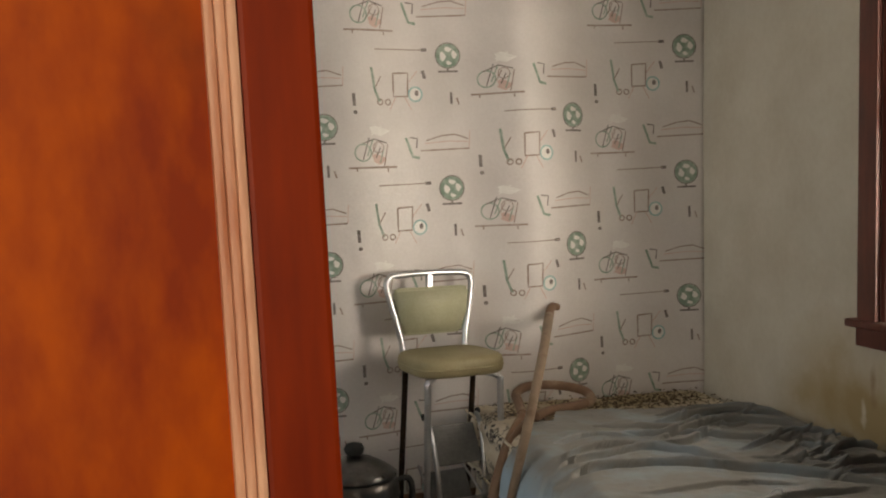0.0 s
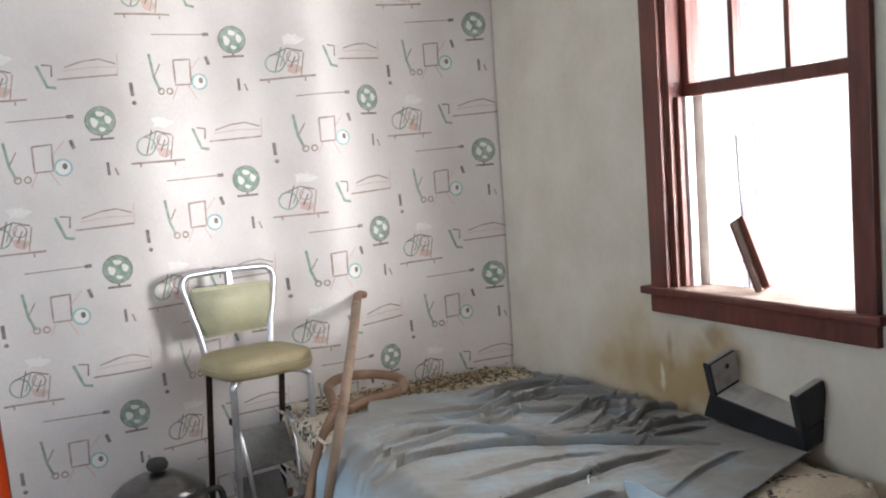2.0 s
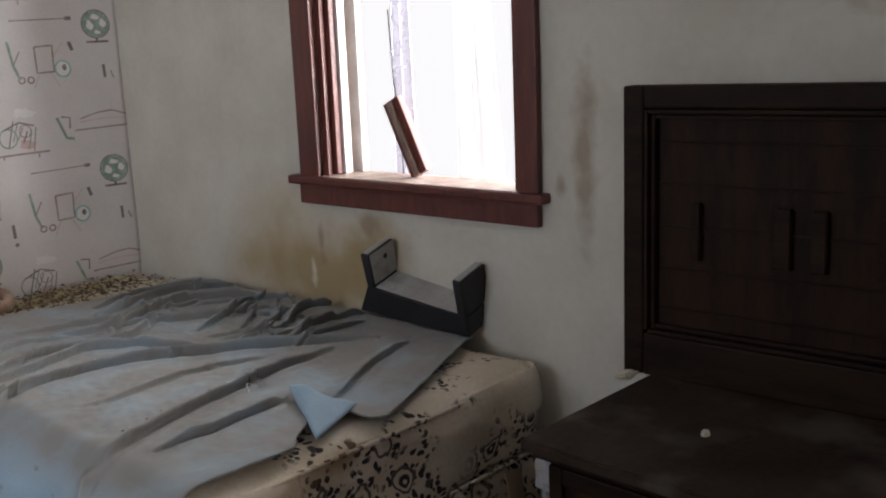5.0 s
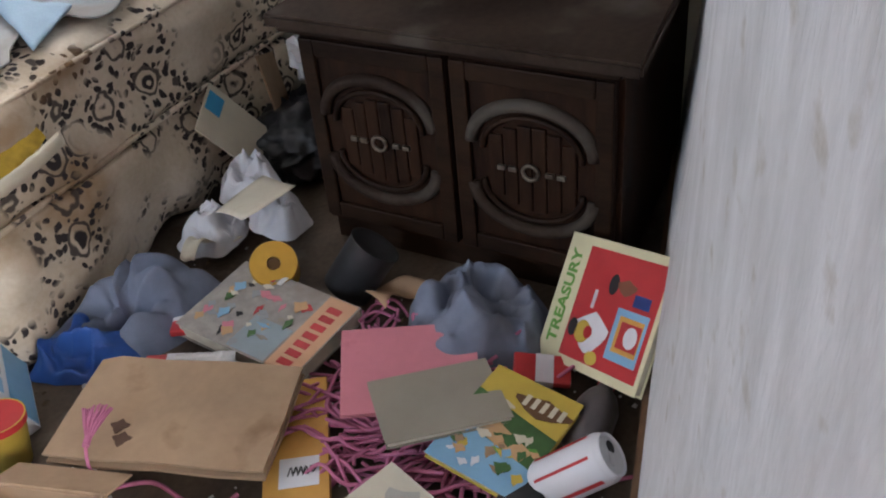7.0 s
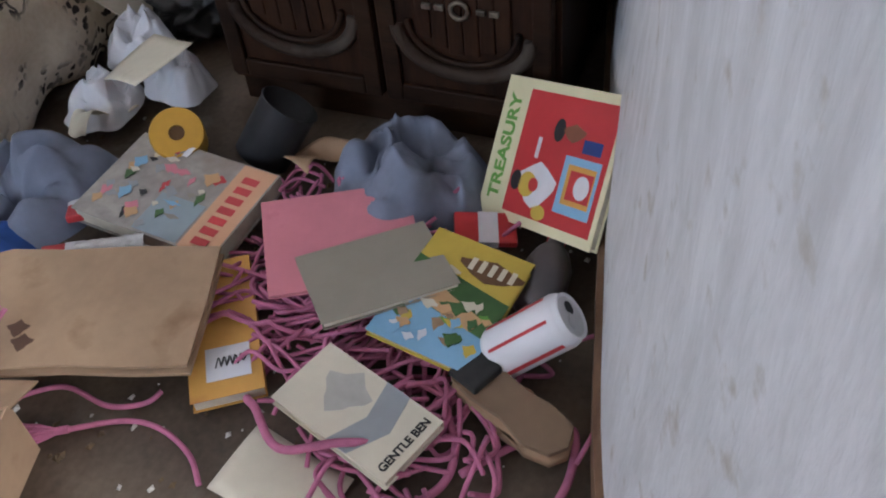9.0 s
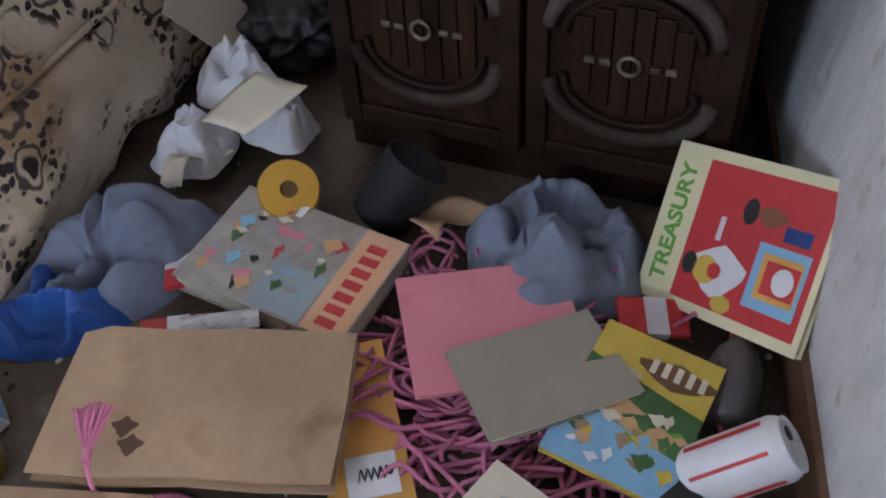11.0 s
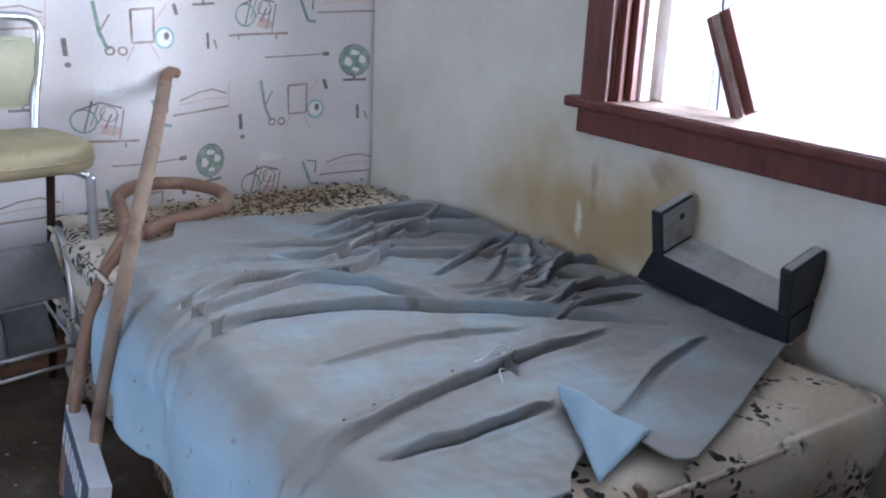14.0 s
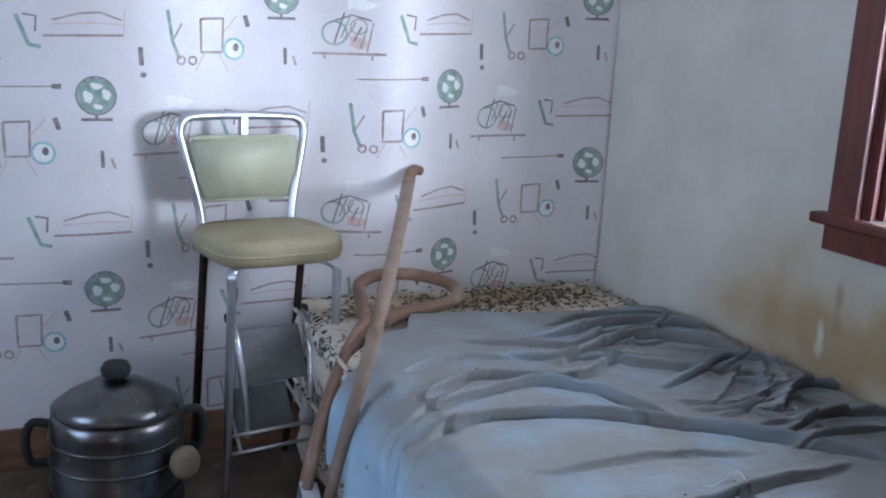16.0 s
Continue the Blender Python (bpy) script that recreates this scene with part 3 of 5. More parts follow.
def folds(x, y, rolls_only=False):
    z = 0.0
    for pts, h, w, x0, x1, y0, y1 in RIDGES:
        if x < x0 or x > x1 or y < y0 or y > y1:
            continue
        best, where = 9.0, 0.0
        for i in range(len(pts) - 1):
            a, d = pts[i], pts[i + 1] - pts[i]
            t = max(0.0, min(1.0, ((x - a.x) * d.x + (y - a.y) * d.y) / d.length_squared))
            qx, qy = x - a.x - t * d.x, y - a.y - t * d.y
            dist = math.hypot(qx, qy)
            if dist < best:
                best, where, side = dist, (i + t) / (len(pts) - 1), d.x * qy - d.y * qx
        taper = min(1.0, 4 * where + 0.35, 4 * (1 - where) + 0.2)
        d_ = best / w
        if side > 0:
            k = math.exp(-((d_ / 1.15) ** 2)) - 0.12 * math.exp(-(((d_ - 2.4) / 0.8) ** 2))
        else:
            k = math.exp(-((d_ / 0.52) ** 2)) - 0.45 * math.exp(-(((d_ - 1.05) / 0.48) ** 2)) + 0.22 * math.exp(-(((d_ - 2.3) / 0.8) ** 2))
        z += 1.15 * h * taper * k
    return z if rolls_only else z + 0.006 * noise.noise((x * 6, y * 6, 1.0)) + 0.008 * (0.5 - abs(noise.noise((x * 3.2 + y * 2, y * 7 - x * 3, 4.0)))) + 0.0035 * noise.noise((x * 19, y * 24, 2.0)) + 0.0016 * noise.noise((x * 46, y * 52, 2.0))


def line(x, pts):
    for (x0, y0), (x1, y1) in zip(pts, pts[1:]):
        if x <= x1:
            return y0 + (y1 - y0) * max(0.0, (x - x0) / (x1 - x0))
    return pts[-1][1]


S_EDGE = [(1.38, 2.06), (1.52, 2.055), (1.66, 2.046), (1.70, 2.09), (1.84, 2.17), (1.87, 2.03), (1.90, 2.02), (2.07, 2.085), (2.42, 2.236)]
N_EDGE = [(1.385, 3.30), (1.44, 3.32), (1.47, 3.47), (1.60, 3.50), (1.66, 3.64), (2.08, 3.58), (2.48, 3.56)]
DRAPE = 0.27


def blanket_point(u, v):
    s = -DRAPE + (DRAPE + 1.06) * u
    xx = BX0 + max(s, 0)
    y0, y1 = line(xx, S_EDGE), line(xx, N_EDGE)
    y = y0 + (y1 - y0) * v
    if s >= 0:
        r = 0.05
        edge = max(0.0, 1 - s / r)
        lean = 0.85 * max(0.0, folds(xx, y, True)) * min(1, s / 0.1)
        return (xx, y - lean, BZ + 0.026 - 0.028 * edge * edge + folds(xx, y) * min(1, 0.3 + s / 0.12))
    d = -s
    hang = d * (0.98 if v < 0.75 else 0.98 - 0.6 * (v - 0.75))
    wave = 0.016 * math.sin(y * 17 + 2 * noise.noise((y * 3, d * 3, 5.0))) * min(1, d / 0.12) + folds(BX0 + 0.02, y) * math.exp(-d / 0.06)
    out = 0.025 + 0.035 * math.sin(min(1.0, d / 0.10) * math.pi / 2) + 0.05 * d
    return (BX0 - out + 0.015 - wave, y + 0.05 * d * (v - 0.5), BZ - 0.004 - hang + (0.02 * math.sin(y * 5 + 1) + 0.035 * noise.noise((y * 2.6, 3.0, 1.0)) + 0.012 * noise.noise((y * 11, 3.0, 1.0))) * d / 0.27)


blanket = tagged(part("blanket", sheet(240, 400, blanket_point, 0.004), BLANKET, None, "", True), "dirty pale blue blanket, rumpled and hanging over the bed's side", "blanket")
# the folded-back corner
FA, FB, FC = Vector((1.845, 2.280, BZ + 0.048)), Vector((1.715, 2.045, BZ + 0.022)), Vector((1.885, 2.105, BZ + 0.034))
flap = sheet(16, 10, lambda u, v: FA.lerp(FB, u).lerp(FA.lerp(FC, u), v) + Vector((0, 0, 0.022 * math.sin(math.pi * min(1, 1.3 * u)) * math.sin(math.pi * v) + 0.004 * noise.noise((u * 4, v * 4, 7)))), 0.005)
FLAP = material("clean_blue_blanket", (0.24, 0.34, 0.43), (0.33, 0.44, 0.54), 9, 0.95, 0.3, fine=220)
part("turned_corner", flap, FLAP, blanket, "cleaner pale blue underside", True)

def piping(z, inset):
    c = 0.05
    pts = []
    for cx, cy, a0 in ((BX1 - c, BY0 + c, -90), (BX1 - c, BY1 - c, 0), (BX0 + c, BY1 - c, 90), (BX0 + c, BY0 + c, 180)):
        for k in range(6):
            a = radians(a0 + 18 * k)
            pts.append((cx + (c - inset) * math.cos(a), cy + (c - inset) * math.sin(a), z + 0.006 * math.sin(9 * cx + 7 * cy + k)))
    return tube(pts, 0.006, 6, closed=True)


part("piping", piping(0.272, -0.010), TICKING, bed, "", True)
part("piping", piping(BZ - 0.022, -0.002), TICKING, bed, "", True)

# ---- dark dresser with a back panel ----
CW, CDEP, CH = 0.72, 0.53, 0.54
cab = thing("dresser", pose(1.935, 1.69, 0, 0, 0, -2), "low dark stained dresser with two carved doors, dusty top", "dresser")
part("body", prism([(0.062, -0.03), (CDEP, -0.03), (CDEP, -0.652), (0.062, -0.675)], 0.06, CH - 0.032), DARKWOOD_V, cab)
part("plinth", prism([(0.075, -0.035), (CDEP - 0.01, -0.035), (CDEP - 0.01, -0.60), (0.075, -0.665)], 0, 0.06), DARKWOOD, cab)
slab_top = prism([(0, 0), (CDEP, 0), (CDEP, -0.672), (0, -CW)], CH - 0.026, CH)
bmesh.ops.bevel(slab_top, geom=slab_top.edges[:], offset=0.005, segments=2, affect="EDGES")
top = part("top", slab_top, DUSTY, cab, "dusty dark dresser top")
part("top_moulding", box((0.02, -CW + 0.04, CH - 0.042), (0.07, -0.012, CH - 0.027), 0.004), DARKWOOD, cab)
for y0, y1 in ((-0.352, -0.045), (-0.665, -0.362)):
    z0, z1 = 0.085, CH - 0.055
    d = part("door", box((0.045, y0, z0), (0.0605, y1, z1), 0.002), DARKWOOD_V, cab, "carved dark oak door with reeded oval centre")
    for lo, hi in (((0.034, y0, z0), (0.045, y0 + 0.032, z1)), ((0.034, y1 - 0.032, z0), (0.045, y1, z1)), ((0.034, y0 + 0.032, z0), (0.045, y1 - 0.032, z0 + 0.036)), ((0.034, y0 + 0.032, z1 - 0.036), (0.045, y1 - 0.032, z1))):
        part("frame_piece", box(lo, hi, 0.004), DARKWOOD, d)
    cy, cz = (y0 + y1) / 2, (z0 + z1) / 2
    for sgn in (1, -1):
        for rw_, rh, off, rad, xx in ((0.118, 0.085, 0.045, 0.013, 0.041), (0.096, 0.072, 0.034, 0.006, 0.039)):
            arc = [(xx, cy + rw_ * math.cos(a), cz + sgn * (off + rh * math.sin(a))) for a in [math.pi * k / 18 for k in range(19)]]
            part("carved_arch", tube(arc, rad, 8), DUSTY if rad > 0.01 else DARKWOOD, d, "", True)
    for k in range(6):
        hgt = 0.055 + 0.035 * math.sin(math.pi * (k + 0.5) / 6)
        part("reed", box((0.038, cy - 0.084 + 0.028 * k, cz - hgt), (0.0455, cy - 0.0575 + 0.028 * k, cz + hgt), 0.003), DARKWOOD_V, d)
    ring = [(0.033, cy + 0.015 * math.cos(a), cz + 0.015 * math.sin(a)) for a in [2 * math.pi * k / 14 for k in range(14)]]
    part("pull", tube(ring, 0.004, 6, closed=True), BRASS, d, "tarnished metal ring pull", True)
    for sgn in (1, -1):
        for k in (0, 1):
            part("pull_plate", box((0.032, cy + sgn * (0.036 + 0.022 * k) - 0.008, cz - 0.005), (0.039, cy + sgn * (0.036 + 0.022 * k) + 0.008, cz + 0.005), 0.002), BRASS, d)
hutch = thing("dresser_back_panel", pose(2.405, 1.735, CH, 0, 0, 2), "dark wooden framed back panel standing on the dresser", "panel")
HW, HD, HH = 0.68, 0.06, 0.665
part("panel", box((0.03, -HW + 0.02, 0.02), (0.042, -0.02, HH - 0.02)), DARKWOOD_V, hutch, "dull red-brown inner panel")
for lo, hi in (((0, -HW, 0), (HD, -HW + 0.05, HH)), ((0, -0.05, 0), (HD, 0, HH)), ((0, -HW + 0.0502, HH - 0.05), (HD, -0.0502, HH)), ((0, -HW + 0.0502, 0), (HD, -0.0502, 0.10))):
    part("frame_piece", box(lo, hi, 0.006), DARKWOOD, hutch)
for k, (a, b) in enumerate(((0.052, 0.0), (0.064, 0.012))):
    for lo, hi in (((b, -HW + a, 0.11), (0.029, -HW + a + 0.009, HH - a)), ((b, -a - 0.009, 0.11), (0.029, -a, HH - a)), ((b, -HW + a + 0.01, HH - a - 0.009), (0.029, -a - 0.01, HH - a)), ((b, -HW + a + 0.01, 0.102 + 0.012 * k), (0.029, -a - 0.01, 0.111 + 0.012 * k))):
        part("inner_moulding", box(lo, hi, 0.002), DARKWOOD, hutch)
for k, (y, w_) in enumerate(((-0.17, 0.010), (-0.36, 0.018), (-0.435, 0.016), (-0.56, 0.010))):
    part("bracket", box((0.012, y - w_, 0.28), (0.0295, y + w_, 0.41), 0.004), DARKWOOD, hutch, "dark wooden mirror bracket")
for k in range(5):
    part("board_ridge", box((0.024, -HW + 0.08, 0.16 + 0.095 * k), (0.0298, -0.08, 0.164 + 0.095 * k), 0.001), DARKWOOD, hutch)

# ---- black cradle on the bed ----
cr = thing("black_tray", pose(2.432, 2.420, 0.580, 7, -18, 0), "black U-shaped tray with grey lining propped against the wall", "tray")
wedge = prism([(-0.185, -0.035), (0.24, -0.068), (0.185, 0.035), (-0.185, 0.035)], -0.01, 0.10, "x")
bmesh.ops.bevel(wedge, geom=wedge.edges[:], offset=0.004, segments=2, affect="EDGES")
part("base", wedge, BLACK, cr)
part("base_lining", box((-0.006, -0.152, 0.0355), (0.098, 0.152, 0.039)), GREYFOAM, cr, "worn grey lining")
for s in (1, -1):
    y0, y1 = sorted((s * 0.155, s * 0.185))
    e = part("end", box((-0.01, y0, 0.036), (0.10, y1, 0.145), 0.004), BLACK, cr)
    yi = s * 0.153
    part("end_lining", box((-0.004, min(yi, yi + s * 0.0015), 0.045), (0.097, max(yi, yi + s * 0.0015), 0.143)), GREYFOAM, e)
    if s > 0:
        hole = part("hole", lathe([(0.008, 0.0), (0.008, 0.0012)], 14), BLACK, e)
        hole.matrix_local = pose(0.055, yi - 0.001, 0.112, 90, 0, 0)
    part("end_cap", box((-0.004, y0 + 0.006, 0.1455), (0.097, y1 - 0.006, 0.148)), GREYFOAM, e)

# ---- step stool ----
stool = thing("step_stool", pose(1.268, 3.775, 0, 0, 0, 12), "chrome kitchen step stool with yellow-green vinyl seat and back", "chair")


def cushion(rx, ry, cy, z0, z1):
    """A padded seat with round corners and a soft edge."""
    bm, rows = bmesh.new(), []
    for k, h in ((0.80, 0.0), (0.93, 0.03), (0.985, 0.14), (1.0, 0.32), (1.0, 0.62), (0.985, 0.78), (0.94, 0.90), (0.86, 0.96), (0.6, 1.0), (0.25, 1.02)):
        ring = []
        for i in range(48):
            c, d = math.cos(2 * math.pi * i / 48), math.sin(2 * math.pi * i / 48)
            ring.append(bm.verts.new((k * rx * math.copysign(abs(c) ** 0.5, c), cy + k * ry * math.copysign(abs(d) ** 0.5, d), z0 + (z1 - z0) * h)))
        rows.append(ring)
    for a, b in zip(rows, rows[1:]):
        for i in range(48):
            bm.faces.new((a[i], a[(i + 1) % 48], b[(i + 1) % 48], b[i]))
    bm.faces.new(rows[0][::-1])
    bm.faces.new(rows[-1])
    return bm


part("seat", cushion(0.184, 0.162, -0.02, 0.690, 0.768), VINYL2, stool, "mustard-tinged vinyl seat", True)
part("seat_piping", tube([(math.copysign(abs(math.cos(a)) ** 0.5, math.cos(a)) * 0.183, -0.02 + math.copysign(abs(math.sin(a)) ** 0.5, math.sin(a)) * 0.163, 0.722) for a in [2 * math.pi * (k + 0.5) / 40 for k in range(40)]], 0.004, 6, closed=True), VINYL2, stool, "", True)
pad = prism([(-0.128, 0.815), (0.128, 0.815), (0.150, 0.90), (0.166, 0.995), (0.150, 1.004), (-0.150, 1.004), (-0.166, 0.995), (-0.150, 0.90)], 0.128, 0.162, "y")
bmesh.ops.bevel(pad, geom=pad.edges[:], offset=0.011, segments=3, affect="EDGES")
part("backrest", pad, VINYL, stool, "pale yellow-green padded backrest", True)
bk = spline([(-0.132, 0.115, 0.66), (-0.142, 0.128, 0.80), (-0.178, 0.150, 0.96), (-0.188, 0.158, 1.015), (-0.172, 0.162, 1.046), (-0.13, 0.164, 1.055), (0.0, 0.165, 1.058), (0.13, 0.164, 1.055),
             (0.172, 0.162, 1.046), (0.188, 0.158, 1.015), (0.178, 0.150, 0.96), (0.142, 0.128, 0.80), (0.132, 0.115, 0.66)], 6)
part("back_frame", tube(bk, 0.0125, 12), CHROME, stool, "worn chrome tube", True)
part("back_clip", box((-0.012, 0.150, 1.0), (0.012, 0.172, 1.055), 0.003), CHROME, stool)
for x in (-0.150, 0.150):
    sg = 1 if x > 0 else -1
    lg = part("leg", tube(spline([(x - sg * 0.05, -0.10, 0.690), (x, -0.135, 0.672), (x + sg * 0.004, -0.140, 0.60), (x + sg * 0.012, -0.125, 0.03)], 6), 0.0125, 12), CHROME, stool, "", True)
    part("foot", tube([(x + sg * 0.012, -0.125, 0.0), (x + sg * 0.012, -0.125, 0.04)], 0.016, 10), RUBBER, lg, "black rubber foot")
    # Rear legs take the dresser's dark wood tone, front legs chrome.
    part("rear_leg", tube([(x, 0.07, 0.695), (x, 0.165, 0.0)], 0.0115, 10), DARKWOOD, stool, "dark rear leg", True)
    part("step_arm", tube(spline([(x * 0.74, -0.02, 0.515), (x * 0.72, -0.07, 0.46), (x * 0.66, -0.105, 0.30), (x * 0.64, -0.11, 0.20)], 5), 0.010, 10), CHROME, stool, "", True)
    part("pivot", lathe([(0.012, -0.006), (0.014, 0.0), (0.012, 0.006)], 12), RUBBER, stool).matrix_local = pose(x * 0.78, -0.02, 0.52, 0, 90, 0)
    part("lower_strut", tube([(x * 0.62, 0.09, 0.30), (x * 0.78, -0.12, 0.165)], 0.005, 8), CHROME, stool, "", True)
for z, y in ((0.215, -0.122), (0.165, -0.128)):
    part("crossbar", tube([(-0.155, y, z), (0.155, y, z)], 0.0055, 8), CHROME, stool, "", True)
for at, w_, dep in ((pose(0, -0.085, 0.34, 62, 0, 0), 0.098, 0.155), (pose(0, -0.02, 0.16, 58, 0, 0), 0.092, 0.14)):
    stp = part("step", box((-w_, 0, -0.007), (w_, dep, 0.007), 0.006, m=at), STEPMAT, stool, "grey ribbed folding step")
    for k in range(9):
        part("rib", box((-w_ + 0.012, 0.012 + 0.015 * k, 0.0072), (w_ - 0.012, 0.018 + 0.015 * k, 0.0092), m=at), STEPMAT, stp)


# ---- printed motifs of the wallpaper, laid on the paper ----
INK = [material("ink_green", (0.22, 0.31, 0.25), (0.40, 0.47, 0.41), 30, 0.8, 0.02), material("ink_brown", (0.31, 0.23, 0.20), (0.47, 0.39, 0.36), 30, 0.8, 0.02),
       material("ink_teal", (0.26, 0.46, 0.47), (0.42, 0.58, 0.57), 30, 0.8, 0.02), material("ink_dark", (0.16, 0.14, 0.135), (0.32, 0.28, 0.27), 30, 0.8, 0.02),
       material("ink_white", (0.76, 0.74, 0.72), (0.82, 0.80, 0.78), 30, 0.8, 0.02), material("ink_pink", (0.60, 0.42, 0.38), (0.66, 0.50, 0.46), 30, 0.8, 0.02)]
prints = bmesh.new()


def on_wall(x, z, lift=0.0012):
    return (x, YN - swell(x, z) - lift, z)


def stroke(pts, w, ink):
    """A printed line of width w."""
    v = [Vector(p) for p in pts]
    fine = [v[0]]
    for a, b in zip(v, v[1:]):
        k = max(1, int((b - a).length / 0.022))
        fine += [a.lerp(b, (i + 1) / k) for i in range(k)]
    rows = []
    for i, q in enumerate(fine):
        d = (fine[min(i + 1, len(fine) - 1)] - fine[max(i - 1, 0)]).normalized()
        s = Vector((-d.y, d.x)) * w / 2
        rows.append((prints.verts.new(on_wall(*(q + s))), prints.verts.new(on_wall(*(q - s)))))
    for a, b in zip(rows, rows[1:]):
        prints.faces.new((a[0], a[1], b[1], b[0])).material_index = ink


def blot(cx, cz, rx, rz, ink, lift=0.0009, sides=14, wob=0.0):
    c = prints.verts.new(on_wall(cx, cz, lift))
    ring = [prints.verts.new(on_wall(cx + rx * (1 + wob * math.sin(3 * a + cx)) * math.cos(a), cz + rz * (1 + wob * math.cos(2 * a + cz)) * math.sin(a), lift)) for a in [2 * math.pi * k / sides for k in range(sides)]]
    for k in range(sides):
        prints.faces.new((c, ring[k], ring[(k + 1) % sides])).material_index = ink


def circle(cx, cz, r, w, ink):
    stroke([(cx + r * math.cos(a), cz + r * math.sin(a)) for a in [2 * math.pi * k / 16 for k in range(17)]], w, ink)


def motif(x, z):
    # globe on its stand
    blot(x, z, 0.050, 0.050, 0)
    for dx, dz, rx, rz in ((-0.022, -0.004, 0.013, 0.018), (0.026, 0.004, 0.012, 0.016), (0.0, 0.026, 0.016, 0.010), (0.004, -0.03, 0.012, 0.008)):
        blot(x + dx, z + dz, rx, rz, 4, 0.0015, 9, 0.25)
    circle(x, z, 0.052, 0.004, 3)
    stroke([(x - 0.040, z - 0.066), (x + 0.042, z - 0.064)], 0.008, 3)
    stroke([(x, z - 0.052), (x, z - 0.066)], 0.008, 3)
    # pointer
    stroke([(x - 0.315, z + 0.012), (x - 0.09, z + 0.022)], 0.0045, 1)
    stroke([(x - 0.112, z + 0.021), (x - 0.088, z + 0.022)], 0.013, 3)
    # easel with palette, brush and knife
    ex, ez = x - 0.205, z - 0.125
    stroke([(ex - 0.032, ez + 0.045), (ex + 0.034, ez + 0.05), (ex + 0.032, ez - 0.045), (ex - 0.030, ez - 0.048), (ex - 0.032, ez + 0.045)], 0.007, 1)
    for a, b in ((-0.02, -0.045), (0.02, 0.05)):
        stroke([(ex + a, ez - 0.048), (ex + b, ez - 0.10)], 0.0035, 5)
    stroke([(ex + 0.034, ez + 0.01), (ex + 0.075, ez + 0.06)], 0.0035, 5)
    blot(ex + 0.066, ez - 0.035, 0.027, 0.033, 4, 0.0009)
    circle(ex + 0.066, ez - 0.035, 0.029, 0.007, 2)
    blot(ex + 0.072, ez - 0.03, 0.009, 0.012, 3, 0.0016, 8)
    stroke([(ex + 0.098, ez + 0.062), (ex + 0.108, ez + 0.030)], 0.013, 3)
    stroke([(ex - 0.125, ez + 0.065), (ex - 0.112, ez - 0.02), (ex - 0.092, ez - 0.07)], 0.010, 0)
    stroke([(ex - 0.085, ez + 0.03), (ex - 0.112, ez - 0.02)], 0.005, 1)
    for d in (-0.088, -0.055):
        circle(ex + d, ez - 0.072, 0.011, 0.006, 1)
    # pencils
    stroke([(x + 0.012, z - 0.150), (x + 0.014, z - 0.198)], 0.010, 3)
    stroke([(x + 0.036, z - 0.172), (x + 0.046, z - 0.20)], 0.007, 1)
    # bird on a shelf
    sx, sz = x - 0.335, z + 0.155
    stroke([(sx - 0.105, sz - 0.072), (sx + 0.10, sz - 0.066)], 0.0075, 1)
    for d in (-0.07, 0.06):
        stroke([(sx + d, sz - 0.072), (sx + d, sz - 0.086)], 0.006, 1)
    for k in range(6):
        a = 0.9 * k
        stroke([(sx - 0.045 + 0.018 * k, sz - 0.04 + 0.022 * math.sin(a)), (sx - 0.02 + 0.016 * k, sz + 0.03 + 0.02 * math.cos(a))], 0.0048, (3, 0, 1)[k % 3])
    circle(sx - 0.045, sz - 0.01, 0.034, 0.006, 0)
    blot(sx + 0.02, sz - 0.035, 0.028, 0.02, 5, 0.0008, 10, 0.3)
    circle(sx + 0.02, sz + 0.012, 0.022, 0.004, 1)
    stroke([(sx - 0.06, sz + 0.02), (sx + 0.0, sz + 0.045), (sx + 0.055, sz + 0.03)], 0.005, 3)
    blot(sx + 0.02, sz + 0.078, 0.040, 0.018, 4, 0.0010, 10, 0.3)
    stroke([(sx - 0.01, sz + 0.06), (sx + 0.035, sz + 0.098)], 0.006, 4)
    # books lying beside an inkwell
    bx, bz = x - 0.06, z + 0.185
    stroke([(bx - 0.07, bz - 0.030), (bx + 0.135, bz - 0.020)], 0.0065, 1)
    stroke([(bx - 0.045, bz + 0.012), (bx + 0.02, bz + 0.032), (bx + 0.075, bz + 0.038), (bx + 0.13, bz + 0.020)], 0.0055, 1)
    stroke([(bx - 0.05, bz + 0.0), (bx + 0.05, bz + 0.01), (bx + 0.13, bz + 0.008)], 0.0035, 5)
    stroke([(bx - 0.135, bz + 0.022), (bx - 0.105, bz - 0.055), (bx - 0.075, bz - 0.06)], 0.011, 0)
    stroke([(bx - 0.118, bz + 0.024), (bx - 0.085, bz + 0.020), (bx - 0.088, bz - 0.02)], 0.006, 3)
    stroke([(bx + 0.135, bz - 0.020), (bx + 0.138, bz + 0.055)], 0.003, 5)
    # pen nib
    stroke([(x - 0.405, z - 0.165), (x - 0.402, z - 0.215)], 0.013, 3)
    blot(x - 0.398, z - 0.240, 0.009, 0.008, 3, 0.0009, 8)


for i in range(-4, 5):
    for j in range(-1, 6):
        gx, gz = 0.845 + 0.529 * i, 0.007 + 0.0285 * i + (0.2725 if i % 2 else 0) + 0.5455 * j
        gx -= 0.02 * (gz - 1.0)
        if XW + 0.46 < gx < XE - 0.05 and 0.27 < gz < ZC - 0.27:
            motif(gx, gz)
tagged(part("printed_pattern", prints, INK, wall_north), kind="stuff")

